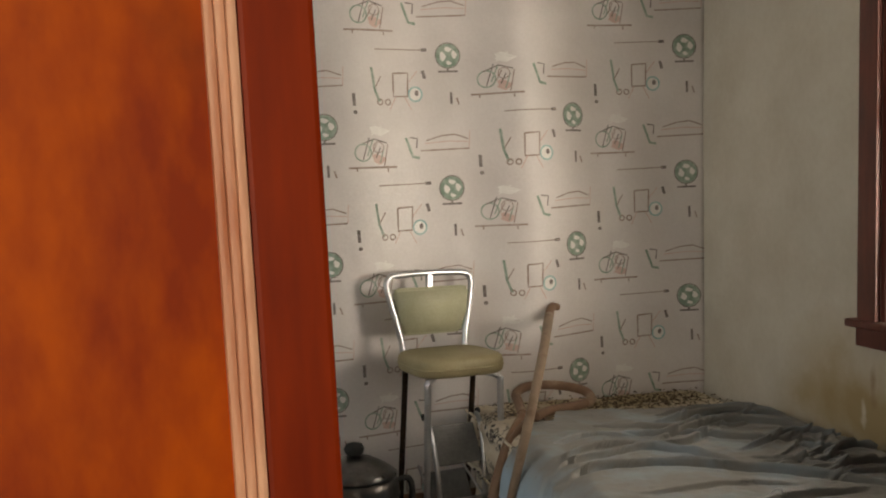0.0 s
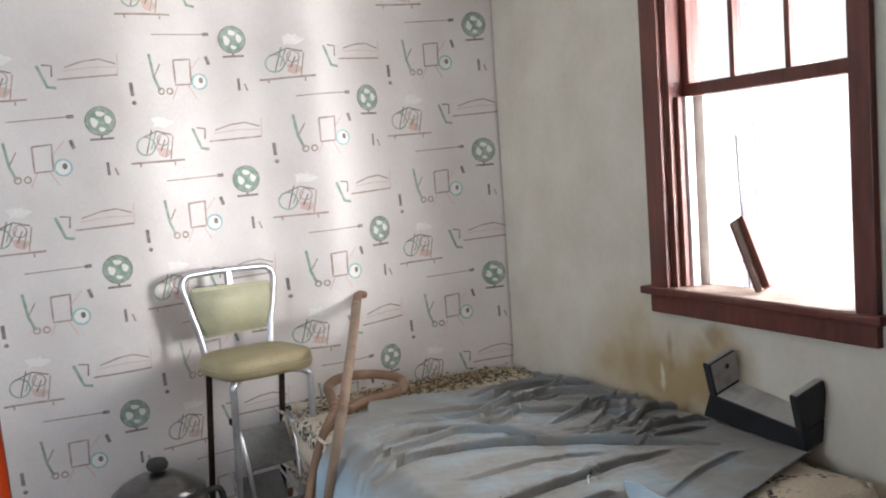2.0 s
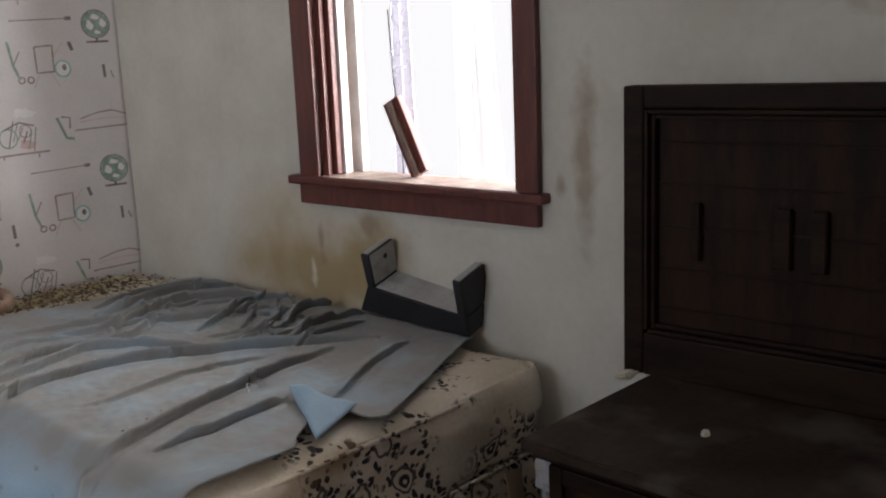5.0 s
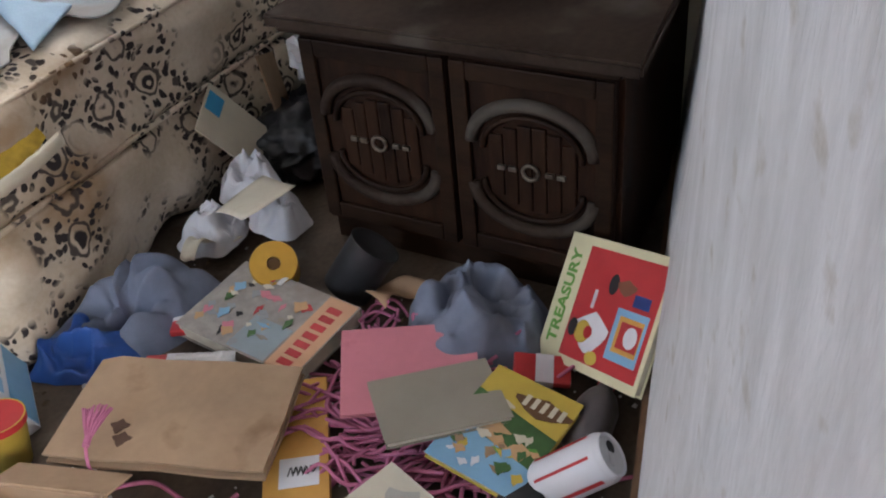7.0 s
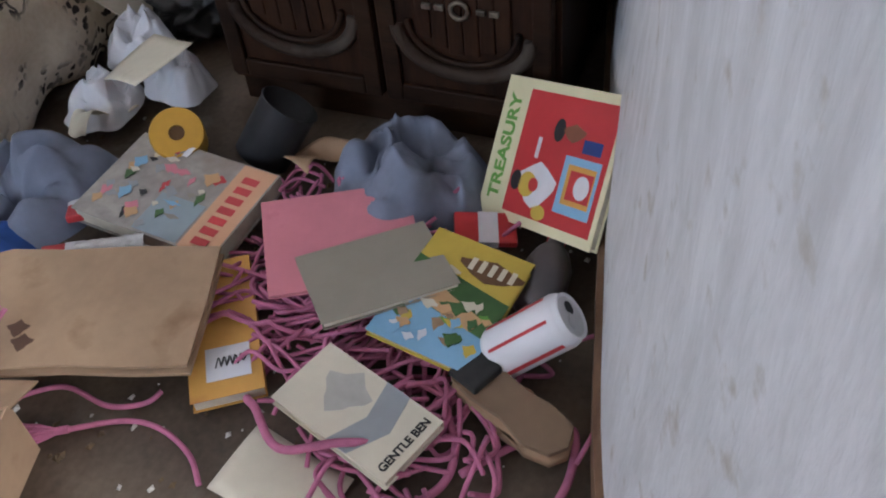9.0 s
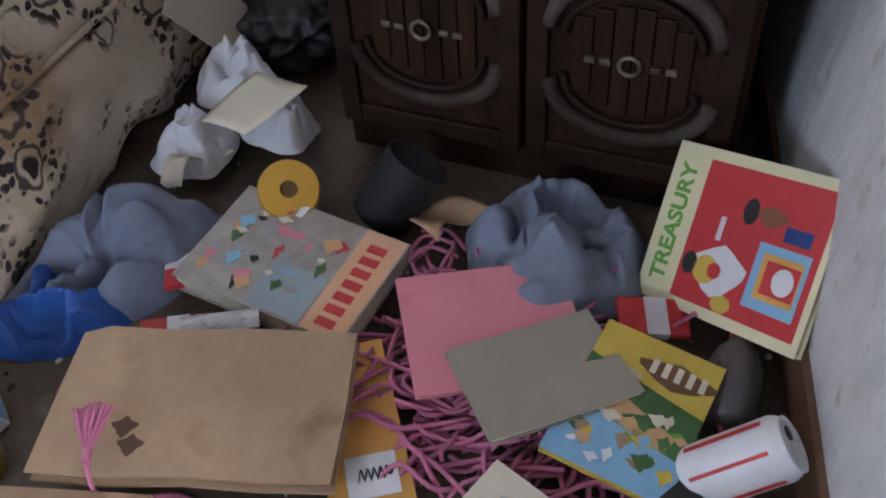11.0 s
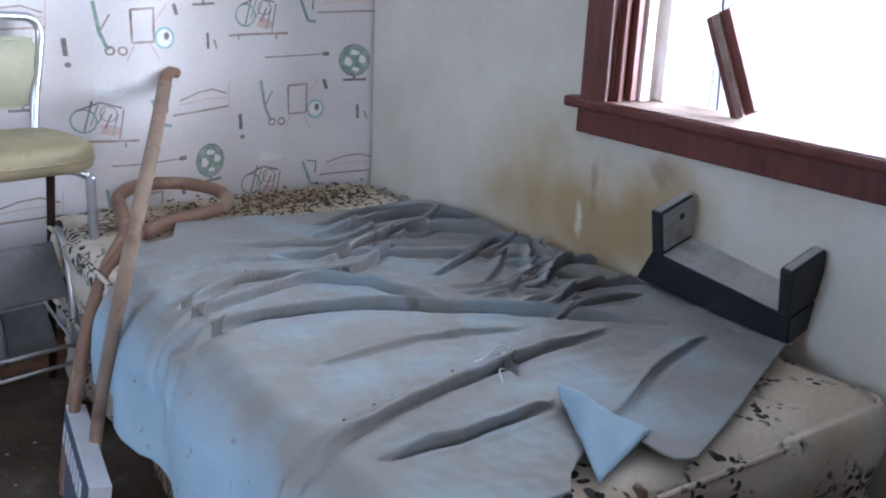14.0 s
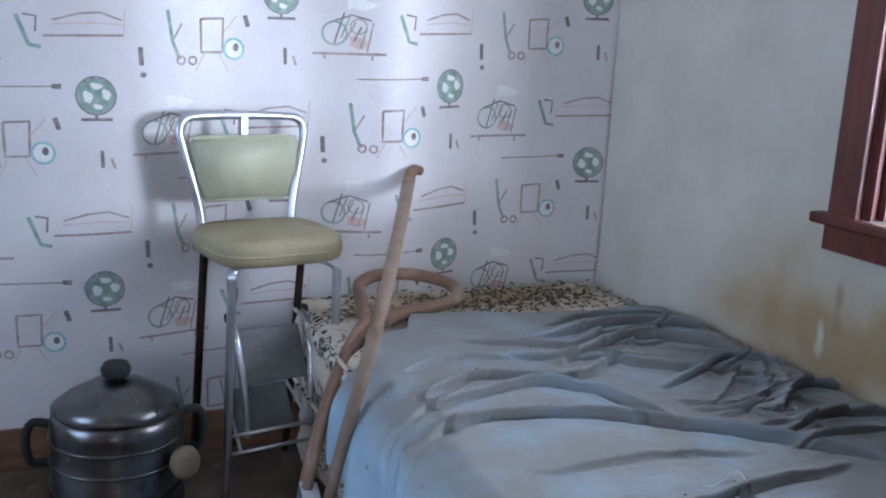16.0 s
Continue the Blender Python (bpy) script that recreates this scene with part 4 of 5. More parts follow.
# ---- bits of plaster and dirt ----
def litter(name, count, place, size, mat, label, category, seed):
    rnd = random.Random(seed)
    bm = bmesh.new()
    for _ in range(count):
        x, y, z = place(rnd)
        s = size * (0.4 + rnd.random())
        a = rnd.random() * 6.3
        vs = [bm.verts.new((x + s * math.cos(a + k) * (0.6 + 0.7 * rnd.random()), y + s * math.sin(a + k) * (0.4 + 0.6 * rnd.random()), z + 0.15 * s * rnd.random())) for k in (0, 1.6, 3.1, 4.7)]
        up = bm.verts.new((x, y, z + s * 0.7))
        for k in range(4):
            bm.faces.new((vs[k], vs[(k + 1) % 4], up))
        bm.faces.new(vs[::-1])
    return tagged(part(name, bm, mat), label, category, kind="stuff")


CRUMB = material("brown_crumbs", (0.05, 0.035, 0.02), (0.16, 0.11, 0.06), 40, 0.9, 0.2)
CHIP = material("plaster_chips", (0.45, 0.43, 0.40), (0.6, 0.58, 0.54), 40, 0.9, 0.2)


def mattress_spot(r):
    while True:
        x, y = 1.5 + 0.95 * r.random(), 3.60 + 0.38 * r.random()
        if r.random() < 0.15 + 0.85 * max(0, 1 - ((x - 2.05) / 0.36) ** 2 - ((y - 3.80) / 0.16) ** 2):
            return x, y, BZ + 0.006


litter("debris", 900, mattress_spot, 0.007, CRUMB, "dark crumbs and droppings on the bare mattress", "debris", 4)


def blanket_spot(r):
    x, y = 1.45 + 0.95 * r.random(), 2.15 + 1.25 * r.random()
    return x, y, BZ + 0.018 + folds(x, y)


litter("debris", 460, blanket_spot, 0.0036, CRUMB, "small dirt crumbs on the blanket", "debris", 5)
litter("plaster_bits", 120, blanket_spot, 0.0032, CHIP, "pale plaster bits on the blanket", "debris", 6)


def floor_spot(r):
    while True:
        x, y = 0.6 + 1.3 * r.random(), 0.9 + 2.7 * r.random()
        if y > south(x) + 0.03 and not (x > 1.36 and y > 1.98) and not (x > 1.9 and y < 1.75):
            return x, y, 0.0


litter("plaster_bits", 420, floor_spot, 0.006, CHIP, "pale plaster bits on the floor", "debris", 7)
litter("debris", 420, floor_spot, 0.007, CRUMB, "brown dirt crumbs on the floor", "debris", 8)


# ---- litter on the floor ----
def plain(name, rgb, var=0.8, rough=0.7, scale=12, bump=0.12, spots=None, spot_at=0.66, metal=0.0):
    return material(name, tuple(c * var for c in rgb), rgb, scale, rough, bump, spots=spots, spot_scale=9, spot_at=spot_at, metal=metal)


KRAFT = plain("kraft_board", (0.37, 0.25, 0.155), 0.78, 0.8, 7, 0.15, (0.22, 0.13, 0.07), 0.66)
PAGES = plain("yellowed_pages", (0.55, 0.50, 0.40), 0.85, 0.85, 60)
PINK = plain("pink_card", (0.62, 0.22, 0.27), 0.88, 0.75, 9, 0.1, (0.40, 0.10, 0.14), 0.7)
GREYTAN = plain("grey_tan_cloth_cover", (0.30, 0.27, 0.22), 0.9, 0.75)
YELLOW = plain("yellow_cover", (0.55, 0.40, 0.06), 0.85, 0.45)
CREAM = plain("cream_paper", (0.62, 0.57, 0.46), 0.9, 0.75, 8, 0.1, (0.45, 0.38, 0.28), 0.7)
WHITE = plain("white_paper", (0.66, 0.66, 0.70), 0.88, 0.7)
ORANGEC = plain("orange_cover", (0.62, 0.33, 0.07), 0.85, 0.55, 8, 0.1, (0.40, 0.16, 0.05), 0.68)
RED = plain("red_print", (0.48, 0.03, 0.035), 0.85, 0.4)
GREEN = plain("green_print", (0.13, 0.33, 0.05), 0.85, 0.5)
DKGREEN = plain("dark_green_print", (0.06, 0.14, 0.04), 0.7, 0.5)
BLUE = plain("blue_print", (0.22, 0.42, 0.62), 0.85, 0.45)
NAVY = plain("navy_print", (0.02, 0.05, 0.22), 0.7, 0.5)
SKIN = plain("tan_print", (0.55, 0.33, 0.16), 0.85, 0.5)
GREYP = plain("grey_print", (0.30, 0.32, 0.34), 0.85, 0.5)
INKB = plain("black_ink", (0.02, 0.02, 0.022), 0.7, 0.6)
CLOTH = plain("grey_blue_cloth", (0.19, 0.215, 0.29), 0.75, 0.95, 14, 0.4)
CLOTHB = plain("blue_plastic_lining", (0.03, 0.10, 0.38), 0.7, 0.4)
YARN = plain("pink_yarn", (0.50, 0.16, 0.28), 0.75, 0.95, 40, 0.4)
ALU = plain("aluminium", (0.62, 0.62, 0.63), 0.9, 0.5, 30, 0.05, metal=0.7)


def lettering(text, size, m, mat, parent, align="CENTER", name="lettering"):
    cu = bpy.data.curves.new(name, "FONT")
    cu.body, cu.size, cu.align_x, cu.align_y, cu.extrude = text, size, align, "CENTER", 0.0003
    cu.offset = 0.03 * size
    tmp = new(name, cu)
    me = bpy.data.meshes.new_from_object(tmp.evaluated_get(bpy.context.evaluated_depsgraph_get()))
    bpy.data.objects.remove(tmp)
    me.materials.clear()
    me.materials.append(mat)
    ob = new(name, me)
    ob.parent, ob.matrix_local = parent, m
    return ob


def book(name, at, size, label, cover, category="book", pages=PAGES, rise=None):
    """A closed book or booklet: two covers, a spine and a block of pages; local x along its length, y across."""
    ob = thing(name, at, label, category)
    l, w, t = size
    c = 0.0016
    part("back_cover", box((-l / 2, -w / 2, 0), (l / 2, w / 2, c)), cover, ob)
    part("front_cover", box((-l / 2, -w / 2, t - c), (l / 2, w / 2, t), 0.0006), cover, ob)
    part("spine", box((-l / 2, w / 2 - c, c), (l / 2, w / 2, t - c)), cover, ob)
    part("page_block", box((-l / 2 + 0.003, -w / 2 + 0.004, c), (l / 2 - 0.003, w / 2 - c, t - c)), pages, ob, "yellowed page block")
    return ob


def patch(parent, pts, z, mat, name="printed_shape", label=""):
    """A printed area on a cover."""
    return part(name, prism(pts, z, z + 0.0005), mat, parent, label)


def oval(cx, cy, rx, ry, k=16, wob=0.0):
    return [(cx + rx * (1 + wob * math.sin(3 * a)) * math.cos(a), cy + ry * (1 + wob * math.cos(4 * a)) * math.sin(a)) for a in [2 * math.pi * i / k for i in range(k)]]


def rect(x0, y0, x1, y1):
    return [(x0, y0), (x1, y0), (x1, y1), (x0, y1)]


# pink yarn lies under and among the books
rnd = random.Random(21)
bm = bmesh.new()
for k in range(120):
    cx, cy = 1.53 + rnd.gauss(0, 0.07), 1.26 + rnd.gauss(0, 0.10)
    a = -0.9 + rnd.gauss(0, 0.45)
    length = 0.10 + 0.12 * rnd.random()
    pts = []
    for s in (-1, -0.4, 0.2, 1):
        pts.append((cx + s * length / 2 * math.cos(a) + rnd.gauss(0, 0.012), cy + s * length / 2 * math.sin(a) + rnd.gauss(0, 0.012), 0.012 + 0.05 * rnd.random()))
    tube(spline(pts, 5), 0.0035, 5, bm)
for k in range(60):
    cx, cy = 1.40 + rnd.gauss(0, 0.07), 1.06 + rnd.gauss(0, 0.06)
    a = rnd.random() * 6.3
    pts = [(cx + 0.07 * math.cos(a + t) + rnd.gauss(0, 0.015), cy + 0.06 * math.sin(a + t) + rnd.gauss(0, 0.015), 0.008 + 0.04 * rnd.random()) for t in (0, 0.8, 1.7, 2.4)]
    tube(spline(pts, 5), 0.0038, 5, bm)
for k in range(40):
    cx, cy = 1.74 + rnd.gauss(0, 0.05), 1.33 + rnd.gauss(0, 0.05)
    a = rnd.random() * 6.3
    pts = [(cx + 0.05 * math.cos(a + t), cy + 0.05 * math.sin(a + t), 0.008 + 0.05 * rnd.random()) for t in (0, 0.9, 1.7)]
    tube(spline(pts, 5), 0.0035, 5, bm)
tagged(part("yarn_tangle", bm, YARN, None, "", True), "tangle of dusty pink yarn strands on the floor", "yarn", kind="stuff")
for pts, r in (([(1.243, 1.653, 0.01), (1.284, 1.59, 0.01), (1.272, 1.505, 0.01), (1.29, 1.453, 0.012), (1.315, 1.44, 0.012)], 0.0042),
               ([(1.216, 1.548, 0.01), (1.255, 1.471, 0.01), (1.259, 1.412, 0.01), (1.233, 1.349, 0.01), (1.195, 1.312, 0.01)], 0.0042),
               ([(1.41, 1.30, 0.02), (1.34, 1.31, 0.02), (1.29, 1.26, 0.075), (1.24, 1.20, 0.078), (1.27, 1.13, 0.075), (1.33, 1.04, 0.03), (1.38, 1.02, 0.02)], 0.006),
               ([(1.30, 0.98, 0.02), (1.36, 0.93, 0.015), (1.40, 0.86, 0.03), (1.34, 0.845, 0.02), (1.28, 0.86, 0.012), (1.22, 0.90, 0.01)], 0.006),
               ([(1.22, 1.05, 0.012), (1.28, 1.00, 0.015), (1.34, 1.00, 0.02), (1.40, 1.03, 0.02), (1.45, 0.98, 0.02)], 0.006)):
    sp = spline(pts, 8)
    rope = part("cord", tube(sp, r, 7), YARN, None, "", True)
    tagged(rope, "thick dusty pink cord lying loose on the floor", "cord", "pink cords")
TASSELS = ((pose(1.258, 1.666, 0.104, 0, -6, 26), "pink yarn tassel lying on brown cardboard"), (pose(1.243, 1.653, 0.006, 0, 0, 124), "frayed pink cord tassel lying on the floor"), (pose(1.216, 1.548, 0.006, 0, 0, 118), "frayed pink cord tassel lying on the floor"))
for k_, (at, label) in enumerate(TASSELS):
    tassel = thing("tassel", at, label, "tassel", "pink tassels")
    bm = bmesh.new()
    for k in range(24):
        y, up = 0.024 * (k - 11.5) / 12, 0.004 * math.sin(5.1 * k)
        tube([(0, 0.1 * y, 0.004), (0.03, 0.6 * y, 0.008 + up), (0.062 + 0.008 * math.sin(3.3 * k), 1.1 * y, 0.004 + max(0, up))], 0.0018, 5, bm)
    part("threads", bm, YARN, tassel)
    part("knot", tube([(-0.012, 0, 0.005), (0.006, 0, 0.005)], 0.006, 8), YARN, tassel)
    if k_ == 0:
        part("tail", tube(spline([(-0.012, 0, 0.005), (-0.03, 0.0, -0.03), (-0.022, -0.01, -0.09)], 5), 0.003, 6), YARN, tassel)

# brown cardboard
kb = thing("cardboard_sheet", pose(1.378, 1.59, 0.082, 5, -2, -76), "stained brown cardboard sheet with torn edge", "cardboard")
rnd = random.Random(3)
edge = [(-0.195, -0.105), (-0.1, -0.108), (0.0, -0.103), (0.1, -0.107), (0.19, -0.105), (0.193, 0.0), (0.19, 0.108), (0.05, 0.112), (-0.06, 0.108), (-0.15, 0.112), (-0.185, 0.10), (-0.19, 0.02)]
part("sheet", prism(edge, 0, 0.005), KRAFT, kb)
part("lower_sheet", prism([(x * 0.99 + 0.004, y - 0.006) for x, y in edge], -0.012, -0.006), KRAFT, kb)
for cx, cy in ((-0.085, -0.04), (-0.07, -0.065)):
    patch(kb, oval(cx, cy, 0.016, 0.012, 12, 0.35), 0.005, plain("dark_stain", (0.10, 0.05, 0.03)), "stain")

# picture book with a busy cover
cb = book("comic_book", pose(1.655, 1.595, 0.035, 3, 2, -98), (0.29, 0.20, 0.035), "thick comic book with faded busy cover, soiled", plain("faded_comic_cover", (0.36, 0.33, 0.30), 0.7, 0.5, 45, 0.1, (0.25, 0.20, 0.17), 0.62))
patch(cb, rect(0.075, -0.098, 0.142, 0.098), 0.035, plain("orange_band", (0.62, 0.36, 0.22), 0.9), "title_band")
patch(cb, rect(-0.02, -0.095, 0.07, -0.01), 0.035, plain("pale_blue_area", (0.30, 0.36, 0.40), 0.85))
rnd = random.Random(8)
for k, mt in enumerate((RED, GREYP, GREYP, CREAM, PINK, INKB, SKIN, GREYP, CREAM, DKGREEN, PINK, SKIN, BLUE, GREYTAN) * 3):
    patch(cb, oval(-0.12 + 0.18 * rnd.random(), -0.09 + 0.18 * rnd.random(), 0.005 + 0.011 * rnd.random(), 0.004 + 0.010 * rnd.random(), 9, 0.4), 0.0356 + 0.00008 * k, mt)
for k in range(4):
    patch(cb, rect(-0.10 + 0.02 * k, 0.072, -0.088 + 0.02 * k, 0.096), 0.0396, (RED, WHITE)[k % 2], "stripe")
for k in range(7):
    patch(cb, rect(0.092, -0.085 + 0.024 * k, 0.122, -0.070 + 0.024 * k), 0.0356, RED, "title_bar")

# pink folder, grey book, yellow animal book, orange book with a card, pocket book
pk = thing("pink_folder", pose(1.615, 1.275, 0.070, 4, 3, -61), "dusty pink card folder lying on yarn", "folder")
part("front", box((-0.118, -0.098, 0.006), (0.118, 0.098, 0.008), 0.0005), PINK, pk)
part("back", box((-0.118, -0.098, 0.0), (0.118, 0.098, 0.002), 0.0005), PINK, pk)
part("papers", box((-0.112, -0.092, 0.002), (0.112, 0.09, 0.006)), CREAM, pk)
gb2 = book("grey_book", pose(1.545, 1.185, 0.086, -4, 3, -50), (0.205, 0.155, 0.012), "plain grey-tan cloth bound book lying askew", GREYTAN)
yb = book("picture_book", pose(1.535, 1.065, 0.075, 2, 5, -100), (0.16, 0.215, 0.012), "yellow children's book with painted landscape cover", YELLOW)
patch(yb, [(-0.08, -0.1075), (0.08, -0.1075), (0.08, -0.05), (-0.08, -0.02)], 0.012, BLUE, "painted_water")
patch(yb, [(-0.08, -0.02), (0.08, -0.05), (0.08, 0.02), (0.02, 0.03), (-0.08, 0.05)], 0.0121, DKGREEN, "painted_grass")
patch(yb, [(-0.07, 0.0), (-0.02, -0.03), (0.05, -0.045), (0.06, -0.02), (0.0, 0.0), (-0.05, 0.02)], 0.0126, SKIN, "painted_shape")
patch(yb, oval(0.03, 0.062, 0.05, 0.018, 12, 0.2), 0.0126, plain("brown_print", (0.14, 0.07, 0.03)), "painted_shape")
for k in range(5):
    patch(yb, rect(-0.005 + 0.016 * k, 0.055, 0.003 + 0.016 * k, 0.078), 0.0131, CREAM, "painted_stripe")
patch(yb, oval(-0.03, 0.04, 0.022, 0.008, 9, 0.3), 0.0126, CREAM, "painted_shape")
rnd = random.Random(31)
for k, mt in enumerate((DKGREEN, SKIN, GREEN, KRAFT, DKGREEN, YELLOW, SKIN, GREEN, CREAM, DKGREEN, KRAFT, BLUE) * 3):
    x, y = rnd.uniform(-0.068, 0.066), rnd.uniform(-0.092, -0.002)
    patch(yb, oval(x, y, rnd.uniform(0.005, 0.015), rnd.uniform(0.004, 0.011), 9, 0.4), 0.0127 + 0.00006 * k, (BLUE, WHITE)[k % 2] if y < -0.075 else mt, "painted_shape")
ob2 = book("orange_book", pose(1.430, 1.395, 0.022, 0, 0, -148), (0.27, 0.105, 0.022), "orange paper-covered book with a white card on it", ORANGEC)
card = thing("white_card", pose(1.368, 1.35, 0.0455, 0, 0, -59), "small white card with black handwriting on the orange book", "card")
part("card", box((-0.032, -0.030, 0), (0.032, 0.030, 0.0008)), WHITE, card)
bm = bmesh.new()
for k in range(5):
    tube(spline([(-0.018 + 0.008 * k, -0.008, 0.0012), (-0.013 + 0.008 * k, 0.010, 0.0012), (-0.010 + 0.008 * k, -0.004, 0.0012), (-0.006 + 0.008 * k, 0.004, 0.0012)], 4), 0.0012, 4, bm)
part("scribble", bm, INKB, card, "black scribbled signature")
pb = book("pocket_book", pose(1.328, 1.132, 0.052, 0, 4, -111), (0.205, 0.115, 0.018), "cream pocket book with grey drawing on its cover", CREAM)
patch(pb, [(0.0, -0.0575), (0.035, -0.0575), (0.06, 0.0), (0.045, 0.0575), (0.005, 0.0575), (0.02, 0.0)], 0.018, GREYP, "drawing")
patch(pb, oval(-0.03, 0.01, 0.035, 0.03, 12, 0.3), 0.018, plain("pale_grey_print", (0.46, 0.44, 0.40)), "drawing")
lettering("GENTLE BEN", 0.0165, pose(0.086, 0.0, 0.0184, 0, 0, 90), INKB, pb)
cp = thing("loose_page", pose(1.225, 1.205, 0.012, 2, 2, -104), "cream loose page on the floor", "paper")
part("page", sheet(8, 6, lambda u, v: (-0.08 + 0.16 * u, -0.055 + 0.11 * v, 0.006 * math.sin(u * 4 + v * 2) + 0.004), 0.001), CREAM, cp, "", True)

# large square book leaning on the wall
u = Vector((-0.135, -0.21, 0.088)).normalized()
v = Vector((-0.163, -0.012, -0.15))
v = (v - u * v.dot(u)).normalized()
w = v.cross(u)
mat_t = Matrix((u, -v, w)).transposed().to_4x4()
mat_t.translation = (1.79, 0.99, 0.148)
big = thing("story_book", mat_t @ pose(0, 0, -0.016), "large children's book with red picture leaning on the wall", "book")
TW, TH, TT = 0.275, 0.228, 0.016
BUTTER = plain("butter_cover", (0.66, 0.62, 0.40), 0.92, 0.5)
part("back_cover", box((-TW / 2, -TH / 2, 0), (TW / 2, TH / 2, 0.002)), BUTTER, big)
part("front_cover", box((-TW / 2, -TH / 2, TT - 0.002), (TW / 2, TH / 2, TT), 0.0008), BUTTER, big)
part("page_block", box((-TW / 2 + 0.004, -TH / 2 + 0.004, 0.002), (TW / 2 - 0.004, TH / 2 - 0.004, TT - 0.002)), PAGES, big)
patch(big, rect(-0.075, -0.098, 0.128, 0.098), TT, RED, "red_picture", "red picture panel")
patch(big, rect(0.04, -0.075, 0.118, 0.012), TT + 0.0006, BLUE, "picture_shape")
patch(big, rect(0.052, -0.060, 0.112, 0.0), TT + 0.0012, ORANGEC, "picture_shape")
patch(big, rect(0.060, -0.052, 0.110, -0.008), TT + 0.0018, RED, "picture_shape")
patch(big, oval(0.09, -0.03, 0.016, 0.018), TT + 0.0024, WHITE, "picture_shape")
patch(big, oval(-0.01, -0.045, 0.042, 0.032, 16, 0.15), TT + 0.0006, WHITE, "picture_shape")
patch(big, oval(-0.03, -0.048, 0.020, 0.020), TT + 0.0012, YELLOW, "picture_shape")
patch(big, oval(-0.015, -0.046, 0.011, 0.011), TT + 0.0018, RED, "picture_shape")
patch(big, oval(-0.058, -0.046, 0.012, 0.016), TT + 0.0012, INKB, "picture_shape")
patch(big, oval(0.01, -0.085, 0.016, 0.012), TT + 0.0006, YELLOW, "picture_shape")
patch(big, oval(0.045, 0.045, 0.024, 0.012, 12, 0.2), TT + 0.0006, plain("brown_figure", (0.22, 0.09, 0.05)), "picture_shape")
patch(big, oval(0.012, 0.045, 0.012, 0.018), TT + 0.0006, INKB, "picture_shape")
patch(big, rect(0.07, 0.02, 0.11, 0.04), TT + 0.0006, NAVY, "picture_shape")
patch(big, rect(-0.03, -0.005, -0.022, 0.028), TT + 0.0006, WHITE, "picture_shape")
lettering("TREASURY", 0.036, pose(-0.106, 0.0, TT + 0.0004, 0, 0, 90), GREEN, big)

# drink can on its side
axis = Vector((0.22, -0.72, 0.58)).to_track_quat("Z", "Y").to_matrix().to_4x4()
can = thing("drink_can", Matrix.Translation((1.475, 0.985, 0.05)) @ axis @ pose(0, 0, 0, 0, 0, 0), "white drink can with red stripes lying tilted by the wall", "can")
R = 0.039
prof = [(0.026, 0.0), (R - 0.004, 0.003), (R, 0.012), (R, 0.118), (R - 0.002, 0.124), (R - 0.006, 0.130), (R - 0.005, 0.133), (R - 0.007, 0.133), (R - 0.009, 0.130)]
part("body", lathe(prof, 32), plain("white_can_paint", (0.68, 0.68, 0.72), 0.92, 0.3), can, "", True)
part("lid", lathe([(R - 0.010, 0.1305), (R - 0.010, 0.1312)], 28), ALU, can, "bare aluminium lid")
part("opening", lathe([(0.010, 0.1313), (0.010, 0.1317)], 16), INKB, can).location = (0.012, 0.004, 0)
tabm = part("tab", box((-0.02, -0.006, 0.1317), (0.002, 0.006, 0.1332), 0.0005), ALU, can)
for a0, a1, z0, z1 in [(1.047 * k, 1.047 * k + (0.22 if k % 2 else 0.12), 0.016, 0.114) for k in range(6)]:
    bm = bmesh.new()
    n_ = 8
    rows = [[bm.verts.new(((R + 0.0006) * math.cos(a0 + (a1 - a0) * i / n_), (R + 0.0006) * math.sin(a0 + (a1 - a0) * i / n_), z)) for z in (z0, z1)] for i in range(n_ + 1)]
    for p, q in zip(rows, rows[1:]):
        bm.faces.new((p[0], q[0], q[1], p[1]))
    part("red_stripe", bm, RED, can)

# bottle with red cap
bt = thing("bottle", pose(1.60, 0.955, 0.038, 0, 80, 0), "dusty dark plastic bottle with red cap lying by the wall", "bottle")
SMOKE = plain("smoky_plastic", (0.10, 0.085, 0.085), 0.8, 0.25)
part("body", lathe([(0.02, -0.03), (0.034, -0.02), (0.036, 0.0), (0.036, 0.06), (0.026, 0.085), (0.013, 0.10), (0.013, 0.112)], 24), SMOKE, bt, "", True)
part("cap", lathe([(0.015, 0.106), (0.015, 0.126), (0.012, 0.129)], 20), RED, bt, "red screw cap")


